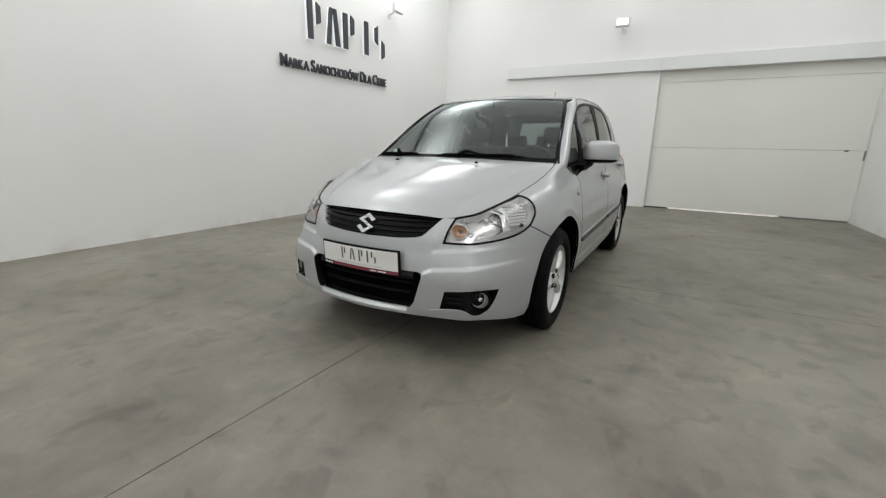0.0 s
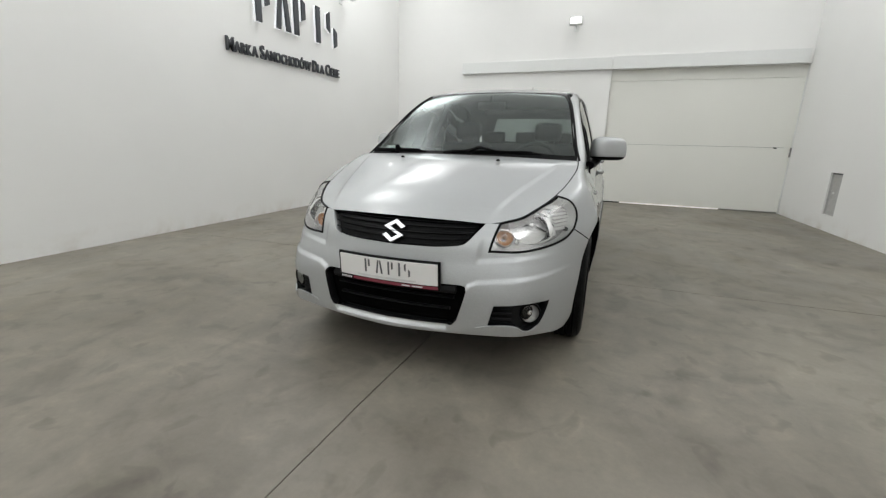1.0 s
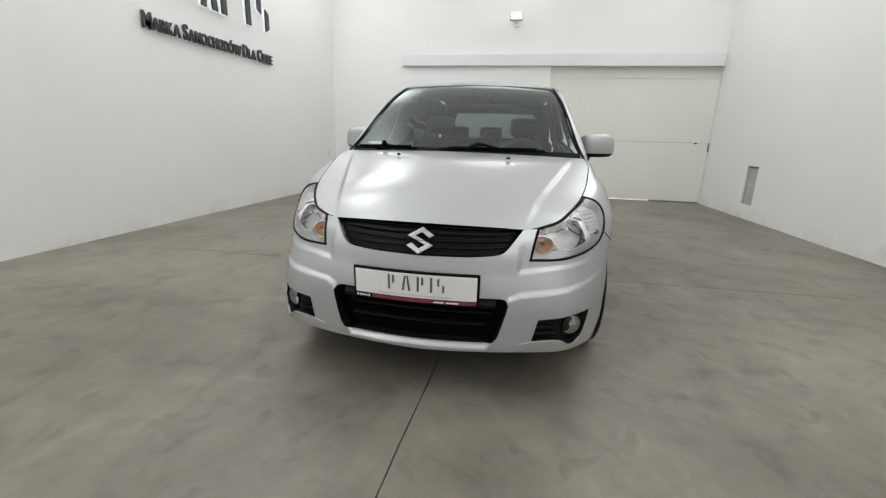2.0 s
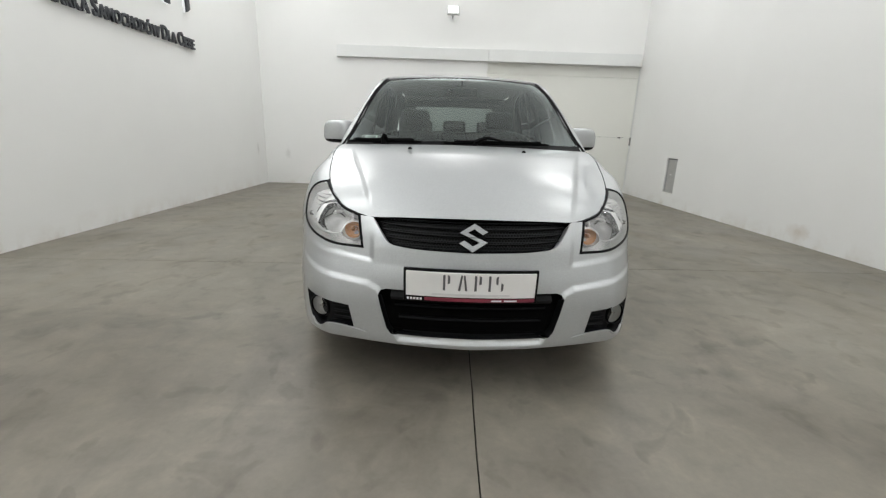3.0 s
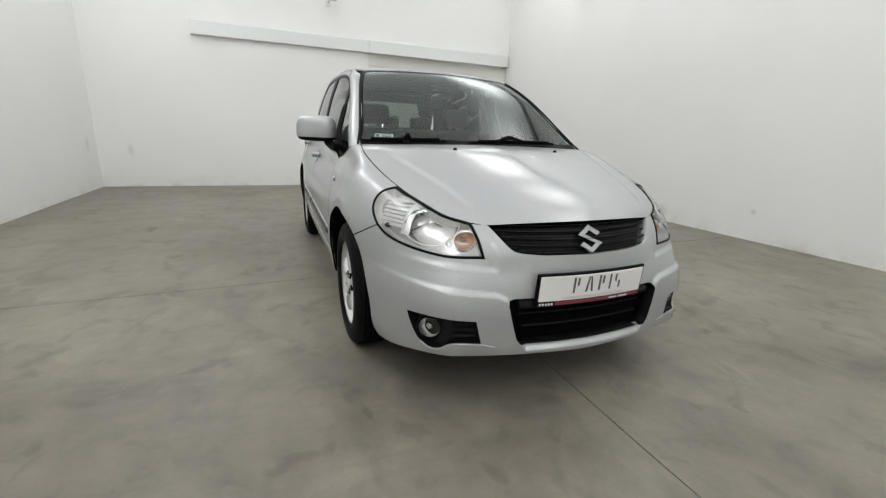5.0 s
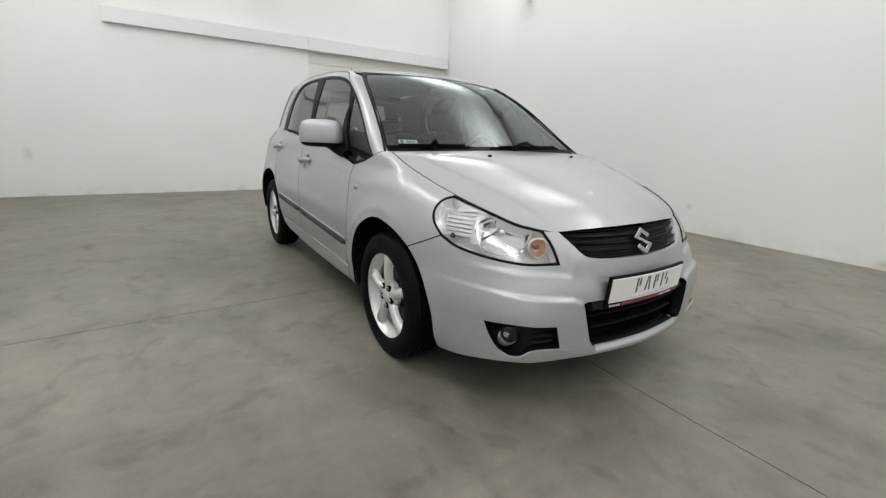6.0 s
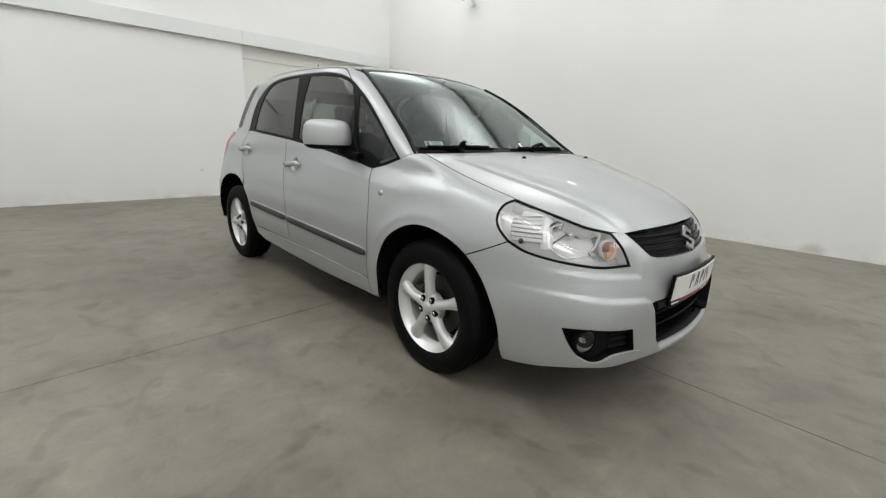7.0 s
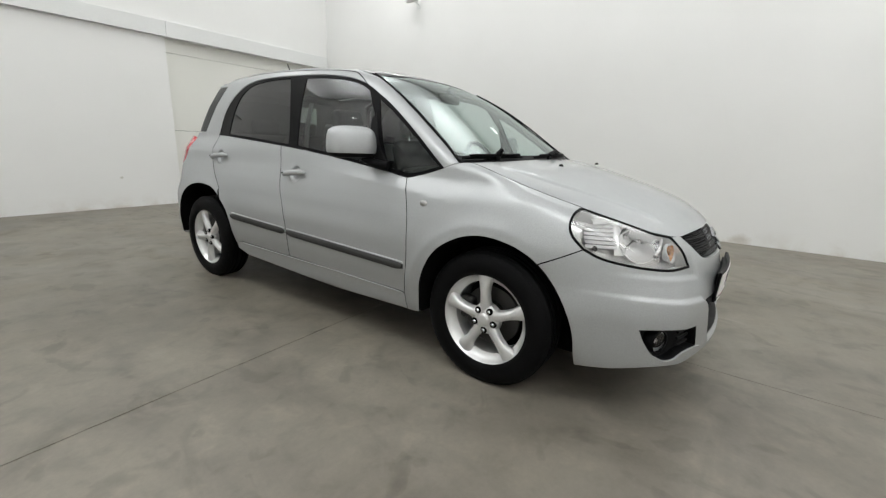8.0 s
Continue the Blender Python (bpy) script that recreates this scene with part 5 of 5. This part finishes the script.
# -- tail: bumper and tailgate --
tail_half = [(0.0, 0.25), (TURN_R * 1.00, 0.25), (TURN_R * 1.17, 0.30), (TURN_R * 1.17, 0.60), (TURN_R * 1.10, 0.70), (TURN_R * 0.5, 0.72), (0.0, 0.72)]
panel("rear_bumper", sheet("tail", mirrored_half(tail_half), lower, res=0.03), PAINT, car)
gate = mirrored_half([(0.0, 0.725), (0.50, 0.725), (0.60, 0.90), (0.62, 1.09), (0.0, 1.09)])
tailgate = panel("tailgate", sheet("back", gate, lower, res=0.03), PAINT, car)
upper_gate = mirrored_half([(0.0, 1.092), (0.63, 1.092), (0.585, 1.30), (0.53, 1.46), (0.30, 1.49), (0.0, 1.495)])
rear_pane = mirrored_half([(0.0, 1.13), (0.52, 1.13), (0.50, 1.25), (0.44, 1.39), (0.0, 1.40)])
panel("tailgate_frame", sheet("back", upper_gate, cabin, [rear_pane], res=0.03, flange=0.02), PAINT, tailgate)
panel("rear_screen", sheet("back", rear_pane, cabin, res=0.05, inset=-0.006, sink=0.006, flange=0), REARGLASS, tailgate, "tinted rear screen")

# -- wheel wells, floor pan --
for s in SIDES:
    for yc in (0.0, 2.5):
        well = bmesh.new()
        rows = []
        arch = ARCH_F if yc < 1 else ARCH_R
        lip = cast(lower, np.array([(0.25, y, z) for y, z in arch]), np.array([(1.0, 0, 0)] * len(arch)), 0, 0.85)[:, 0]
        for back, grow in ((0.013, 1.012), (0.030, 0.985), (0.28, 0.96), (0.281, 0.0)):
            rows.append([well.verts.new((s * (x - back), yc + (y - yc) * grow, 0.315 + (z - 0.315) * grow)) for (y, z), x in zip(arch, lip)])
        for p, q in zip(rows, rows[1:]):
            for i in range(len(arch) - 1):
                well.faces.new((p[i], p[i + 1], q[i + 1], q[i]))
        part("wheel_well", well, DARK, car, "black wheel arch liner", True)
    # added black sheets that stand in for the shadow under the car
    for y0, y1 in ((-0.42, 0.38), (2.06, 2.92)):
        part("well_guard", box((s * 0.512 - 0.012, y0, 0.13), (s * 0.512 + 0.012, y1, 0.60), 0.01), DARK, car, "black sheet added inside the wheel arch to keep it dark")
under = part("floor_pan", box((-0.70, 0.43, 0.20), (0.70, 2.02, 0.26), 0.02), DARK, car)
part("engine_tray", box((-0.50, -0.62, 0.185), (0.50, 0.43, 0.225), 0.010), DARK, car)
part("boot_tray", box((-0.50, 2.02, 0.21), (0.50, 3.05, 0.26), 0.02), DARK, car)
part("bulkhead", box((-0.66, 0.20, 0.24), (0.66, 0.24, 0.94), 0.01), DARK, car)

# -- cowl, wipers --
cowl_half = [(0.0, 0.072), (0.30, 0.084), (0.55, 0.120), (0.70, 0.165), (0.705, 0.235), (0.55, 0.20), (0.30, 0.155), (0.0, 0.135)]
panel("cowl", sheet("top", mirrored_half(cowl_half), lower, res=0.03, inset=0, sink=0.016, flange=0), BLACK, car, "black plastic scuttle panel")


def on_screen(x, z):
    p = cast(cabin, np.array([(x, 1.4, z)]), np.array([(0, -1.0, 0)]), 0, 1.7)
    return Vector(p[0]), Vector(slope(cabin, p)[0])


def wiper(pivot_x, tip_x, tip_z, heel_x, heel_z):
    """Cap, arm, blade carrier and rubber lying near the foot of the screen."""
    e_p, e_n = on_screen(pivot_x, 1.010)
    hub = e_p + e_n * 0.012
    w = part("wiper", lathe([(0.0, 0.012), (0.011, 0.011), (0.015, 0.004), (0.016, -0.015)], 20, "z", m=Matrix.Translation(hub)), SATIN, car, "black windscreen wiper", True)
    line = []
    for t in np.linspace(0, 1, 12):
        p, n = on_screen(heel_x + (tip_x - heel_x) * t, heel_z + (tip_z - heel_z) * t)
        line.append((p, n))
    mid, mn = line[6]
    arm = curved([tuple(hub + Vector((0, 0, 0.012))), tuple(hub * 0.6 + mid * 0.4 + mn * 0.034 + Vector((0, 0, 0.010))), tuple(mid + mn * 0.026)], 5)
    part("arm", tube(arm, [0.017, 0.018, 0.017] + [0.013] * 4 + [0.009] * 4, 10, flat=0.85), SATIN, w, smooth=True)
    part("carrier", tube([tuple(p + n * 0.022) for p, n in line[1:-1]], 0.006, 8, flat=1.2), SATIN, w, smooth=True)
    part("rubber", tube([tuple(p + n * 0.008) for p, n in line], 0.005, 6, flat=1.5), RUBBER, w)


wiper(-0.47, -0.250, 1.018, -0.690, 1.010)
wiper(0.06, 0.50, 1.022, -0.12, 1.016)
part("wiper_cover", box((-0.54, 0.185, 1.005), (-0.44, 0.235, 1.030), 0.010, 3), SATIN, car, "black plastic wiper spindle cover")

# -- badge sheet behind the screen --
p0, n0 = on_screen(-0.572, 1.048)
t0 = Matrix.Translation(p0 - n0 * 0.006) @ n0.to_track_quat("Z", "Y").to_matrix().to_4x4()
note = part("windscreen_sticker", box((-0.050, -0.018, -0.0008), (0.050, 0.018, 0.0008), 0.0005, 1), plain("white_paper", (0.85, 0.88, 0.86), 0.6), car, "white paper sticker behind the windscreen", m=t0)
for z, w in ((-0.006, 0.028), (0.006, 0.030)):
    part("mark", box((-0.012, z - 0.003, 0.0009), (0.012 + w, z + 0.003, 0.0013)), INK, note)
part("mark", box((-0.044, -0.012, 0.0009), (-0.026, 0.012, 0.0013)), INK, note)

# -- door mirrors --
def mirror_shell(profile):
    """A band of the rounded housing from (height, width) steps: a dome cut off square at its mirror side."""
    bm = bmesh.new()
    cols = 36
    spow = lambda v, e: math.copysign(abs(v) ** e, v)
    grid = []
    for z, wide in curved(profile, 3):
        row = []
        for j in range(cols):
            a = 2 * math.pi * j / cols
            y = 0.074 * wide * spow(math.sin(a), 0.8)
            row.append(bm.verts.new((0.129 * wide * spow(math.cos(a), 0.60), y if y < 0 else y * 0.35, z)))
        grid.append(row)
    for p, q in zip(grid, grid[1:]):
        for j in range(cols):
            bm.faces.new((p[j], p[(j + 1) % cols], q[(j + 1) % cols], q[j]))
    return bm


DOME = [(-0.052, 0.965), (-0.040, 0.99), (-0.010, 1.0), (0.025, 0.975), (0.050, 0.915), (0.066, 0.81), (0.076, 0.64), (0.081, 0.36), (0.082, 0.01)]
TUB = [(-0.078, 0.01), (-0.077, 0.45), (-0.072, 0.74), (-0.062, 0.90), (-0.050, 0.955)]
for s in SIDES:
    m = Matrix.Translation((s * 0.868, 0.803, 1.068)) @ pose(0, 0, 0, 0, 0, s * 27)
    mir = part("door_mirror", mirror_shell(DOME), PAINT, car, "silver door mirror with a black foot", True, m)
    part("lower_shell", mirror_shell(TUB), SATIN, mir, "black lower shell", True)
    part("mirror_glass", box((-0.112, 0.021, -0.062), (0.112, 0.027, 0.062), 0.004), CHROME, mir, "mirror glass")
    foot = tube(curved([(-s * 0.070, 0.0, -0.080), (-s * 0.120, -0.050, -0.105), (-s * 0.168, -0.10, -0.112)], 4), [0.030] * 4 + [0.032] * 3 + [0.034] * 2, 14, flat=0.75)
    part("foot", foot, SATIN, mir, "black mirror foot", True)
    sail = sheet("side", [(0.640, 0.943), (0.735, 1.075), (0.798, 1.225), (0.812, 1.19), (0.805, 1.05), (0.80, 0.960)], cabin, res=0.03, inset=0, sink=-0.004, flange=0.01)
    panel("sail_panel", sail, BLACK, car, "black mirror sail panel", s)


# -- cabin interior --
def cushion(lo, hi, r=0.05):
    return box(lo, hi, r, 4)


def seat(x, y, back_tilt, parent_name="front_seat"):
    base = part(parent_name, cushion((x - 0.25, y - 0.28, 0.37), (x + 0.25, y + 0.24, 0.55), 0.06), CLOTH, car, "charcoal cloth seat", True)
    lean = Matrix.Translation((x, y + 0.20, 0.51)) @ pose(0, 0, 0, back_tilt, 0, 0)
    part("backrest", cushion((-0.24, -0.07, 0.0), (0.24, 0.07, 0.60), 0.06), CLOTH, base, smooth=True, m=lean)
    part("headrest", cushion((-0.118, -0.045, 0.63), (0.118, 0.05, 0.785), 0.04), CLOTH, base, smooth=True, m=lean)
    for k in (-1, 1):
        part("headrest_post", tube([lean @ Vector((k * 0.06, 0, 0.56)), lean @ Vector((k * 0.06, 0, 0.70))], 0.006), CHROME, base)


seat(-0.36, 1.02, -14)
seat(0.36, 1.06, -14)
bench = part("rear_bench", cushion((-0.62, 1.72, 0.46), (0.62, 2.20, 0.62), 0.06), CLOTH, car, "charcoal cloth rear bench", True)
part("backrest", cushion((-0.62, -0.07, 0.0), (0.62, 0.07, 0.56), 0.05), CLOTH, bench, smooth=True, m=Matrix.Translation((0, 2.18, 0.56)) @ pose(0, 0, 0, -18))
for x in (-0.36, 0.0, 0.36):
    part("headrest", cushion((x - 0.12, 2.32, 1.10), (x + 0.12, 2.40, 1.22), 0.035), CLOTH, bench, smooth=True)
dash = part("dashboard", box((-0.68, 0.24, 0.62), (0.68, 0.66, 0.955), 0.07, 5), TRIM, car, "dark grey dashboard", True)
part("instrument_hood", box((0.20, 0.48, 0.93), (0.52, 0.70, 1.01), 0.035, 4), TRIM, dash, smooth=True)
for s in SIDES:
    part("air_vent", lathe([(0.050, 0.0), (0.052, -0.015), (0.040, -0.012), (0.036, 0.02), (0.0, 0.02)], 24, "y", m=pose(s * 0.60, 0.672, 0.90)), SATIN, dash, smooth=True)
    part("door_card", box((s * 0.735 - 0.02, 0.50, 0.35), (s * 0.735 + 0.02, 2.30, 0.905), 0.02, 3), TRIM, car, "dark grey door lining", True)
wheel_m = Matrix.Translation((0.36, 0.74, 0.93)) @ pose(0, 0, 0, 62, 0, 0)
steer = bmesh.new()
ring = [(0.185 * math.cos(a), 0.185 * math.sin(a), 0.0) for a in np.linspace(0, 2 * math.pi, 41)]
tube(ring, 0.015, 10, steer)
part("steering_wheel", steer, TRIM, car, "dark steering wheel", True, wheel_m)
part("wheel_hub", box((-0.07, -0.07, -0.03), (0.07, 0.06, 0.03), 0.025, 3), TRIM, bpy.data.objects["steering_wheel"], smooth=True)
for a in (0, 180, 270):
    part("spoke", box((0.05, -0.02, -0.012), (0.18, 0.02, 0.008), 0.008), TRIM, bpy.data.objects["steering_wheel"], m=pose(0, 0, 0, 0, 0, a))
liner_half = [(0.0, 0.96), (0.40, 1.01), (0.53, 1.08), (0.595, 1.4), (0.59, 2.0), (0.55, 2.52), (0.46, 2.61), (0.30, 2.67), (0.0, 2.71)]
panel("headlining", sheet("roof", mirrored_half(liner_half), cabin, res=0.05, inset=0, sink=0.030, flange=0), LINER, car, "grey cloth headlining")
part("interior_mirror", box((-0.11, 0.80, 1.335), (0.11, 0.83, 1.395), 0.014, 3), SATIN, car, "black interior mirror", True)
part("mirror_stalk", tube([(0, 0.815, 1.38), (0, 0.82, 1.435)], 0.010), SATIN, bpy.data.objects["interior_mirror"])
for s in SIDES:
    part("seat_belt", tube([(s * 0.668, 1.485, 0.62), (s * 0.655, 1.480, 0.90), (s * 0.628, 1.470, 1.16), (s * 0.600, 1.455, 1.30)], 0.024, 8, flat=0.12), GREYBELT, car, "grey seat belt", True)
part("boot_cover", box((-0.60, 2.36, 0.90), (0.60, 2.86, 0.93), 0.01), TRIM, car, "dark luggage cover")
part("rear_header", tube([(x, 2.665 - 0.45 * x * x, 1.462 - 0.10 * x * x) for x in np.linspace(-0.54, 0.54, 19)], 0.042, 10), TRIM, car, "dark trim over the tailgate", True)
part("cabin_floor", box((-0.70, 0.30, 0.27), (0.70, 2.60, 0.30)), TRIM, car)


back_trim = sheet("side", [(2.28, 0.77), (2.28, 1.07), (2.45, 1.085), (2.75, 1.07), (2.84, 0.90), (2.85, 0.77)], lower, res=0.05, inset=0, sink=0.035, flange=0)
gate_trim = sheet("back", mirrored_half([(0.0, 1.07), (0.65, 1.07), (0.652, 1.20), (0.625, 1.34), (0.58, 1.45), (0.30, 1.492), (0.0, 1.497)]), cabin, [rear_pane], res=0.04, inset=0, sink=0.022, flange=0)
panel("tailgate_inner", sheet("back", upper_gate, cabin, [rear_pane], res=0.04, inset=0.004, sink=0.007, flange=0), TRIM, tailgate)
panel("tailgate_lining", gate_trim, TRIM, tailgate, "dark grey tailgate lining")
frame_trim = sheet("side", frame_ring, cabin, res=0.02, inset=0.002, sink=0.024, flange=0)
pillar_trim = sheet("side", [(2.30, 1.08), (2.29, 1.22), (2.22, 1.38), (2.24, 1.452), (2.40, 1.482), (2.60, 1.470), (2.67, 1.30), (2.77, 1.10)], cabin, res=0.05, inset=0, sink=0.028, flange=0)
for s in SIDES:
    panel("boot_lining", back_trim, TRIM, car, "dark grey boot lining", s)
    panel("frame_lining", frame_trim, TRIM, car, "dark grey lining of pillars and roof edge", s)
    panel("pillar_lining", pillar_trim, TRIM, car, "dark grey pillar lining", s)


# -- road wheels --
def road_wheel():
    """Built with its axis along x, outer face at +x."""
    tyre_prof = [(0.210, 0.082), (0.220, 0.092), (0.240, 0.098), (0.265, 0.097), (0.285, 0.092), (0.299, 0.084), (0.308, 0.074), (0.314, 0.062)]
    for g in (0.052, 0.018, -0.018, -0.052):
        tyre_prof += [(0.317, g + 0.007), (0.309, g + 0.005), (0.309, g - 0.005), (0.317, g - 0.007)]
    tyre_prof += [(0.314, -0.062), (0.308, -0.077), (0.299, -0.089), (0.285, -0.099), (0.265, -0.105), (0.240, -0.106), (0.205, -0.090)]
    root = empty("road_wheel", "", "")
    tyre = part("tyre", lathe(tyre_prof, 72), RUBBER, root, "black road tyre", True)
    part("bead_ring", lathe([(0.226, 0.0938), (0.230, 0.0962), (0.233, 0.0962), (0.236, 0.0972)], 72), RUBBER, root, smooth=True)
    block = part("tread_block", box((0.064, -0.010, 0.296), (0.082, 0.010, 0.3055), 0.003, 1), RUBBER, root)
    for k in range(1, 60):
        place("tread_block", block.data, RUBBER, root, m=pose(0, 0, 0, k * 6.0, 0, 0))
    rim = part("rim", lathe([(0.180, -0.09), (0.176, -0.02), (0.172, 0.026), (0.175, 0.036), (0.186, 0.043), (0.198, 0.054), (0.205, 0.066), (0.211, 0.077), (0.218, 0.0835), (0.2215, 0.081), (0.219, 0.074)], 72), ALLOY, root, "silver five-spoke alloy rim", True)
    for k in range(5):
        bm = bmesh.new()
        rows = []
        for r, w, x, t in ((0.030, 0.026, 0.070, 0.030), (0.060, 0.026, 0.077, 0.036), (0.090, 0.0215, 0.080, 0.036), (0.120, 0.0205, 0.081, 0.036), (0.150, 0.0235, 0.080, 0.036), (0.175, 0.0295, 0.077, 0.034), (0.196, 0.037, 0.073, 0.028), (0.2085, 0.043, 0.0705, 0.020)):
            rows.append([bm.verts.new(v) for v in ((x - t, -w * 1.12, r), (x - 0.017, -w, r), (x - 0.0075, -w * 0.80, r), (x - 0.001, -w * 0.34, r), (x, 0, r), (x - 0.001, w * 0.34, r), (x - 0.0075, w * 0.80, r), (x - 0.017, w, r), (x - t, w * 1.12, r))])
        for p, q in zip(rows, rows[1:]):
            for i in range(8):
                bm.faces.new((p[i], p[i + 1], q[i + 1], q[i]))
        part("spoke", bm, ALLOY, root, smooth=True, m=pose(0, 0, 0, 72 * k))
    part("hub", lathe([(0.0, 0.084), (0.020, 0.084), (0.026, 0.080), (0.030, 0.0755), (0.060, 0.071), (0.071, 0.060), (0.074, 0.03)], 40), ALLOY, root, smooth=True)
    part("centre_cap", lathe([(0.0, 0.088), (0.018, 0.087), (0.023, 0.084), (0.024, 0.078)], 32), ALLOY, root, "round centre cap", True)
    for k in range(5):
        a = math.radians(72 * k + 36)
        part("wheel_nut", lathe([(0.0, 0.087), (0.006, 0.086), (0.0100, 0.081), (0.0105, 0.060)], 12, m=pose(0, -0.050 * math.sin(a), 0.050 * math.cos(a))), DARK_CHROME, root)
        # a black disc paints the shade of the recess round the nut
        part("nut_seat", lathe([(0.0, 0.0772), (0.0145, 0.0772), (0.0160, 0.074), (0.0160, 0.06)], 20, m=pose(0, -0.050 * math.sin(a), 0.050 * math.cos(a))), DARK, root)
    part("brake_disc", lathe([(0.05, 0.012), (0.070, 0.012), (0.072, 0.0), (0.140, 0.0), (0.140, -0.02), (0.07, -0.02)], 48), STEEL, root, "grey brake disc", True)
    part("inner_drum", lathe([(0.186, -0.085), (0.0, -0.085)], 40), DARK, root)
    return root


def add_wheel(s, yc, turn, steer=0):
    r = copy_thing(wheel, pose(0, 0, 0))
    r.parent = car
    r.matrix_basis = Matrix.Translation((s * 0.746, yc, 0.3075)) @ pose(0, 0, 0, turn, 0, steer + (0 if s > 0 else 180))
    part("brake_caliper", box((s * 0.751 - 0.03, yc + 0.085, 0.27), (s * 0.751 + 0.035, yc + 0.155, 0.38), 0.015), STEEL, car, "grey brake caliper")


wheel = road_wheel()
add_wheel(-1, 0.0, 4)
add_wheel(1, 0.0, 20)
add_wheel(-1, 2.5, 24)
add_wheel(1, 2.5, 50)
for o in [wheel, *wheel.children_recursive]:
    bpy.data.objects.remove(o)
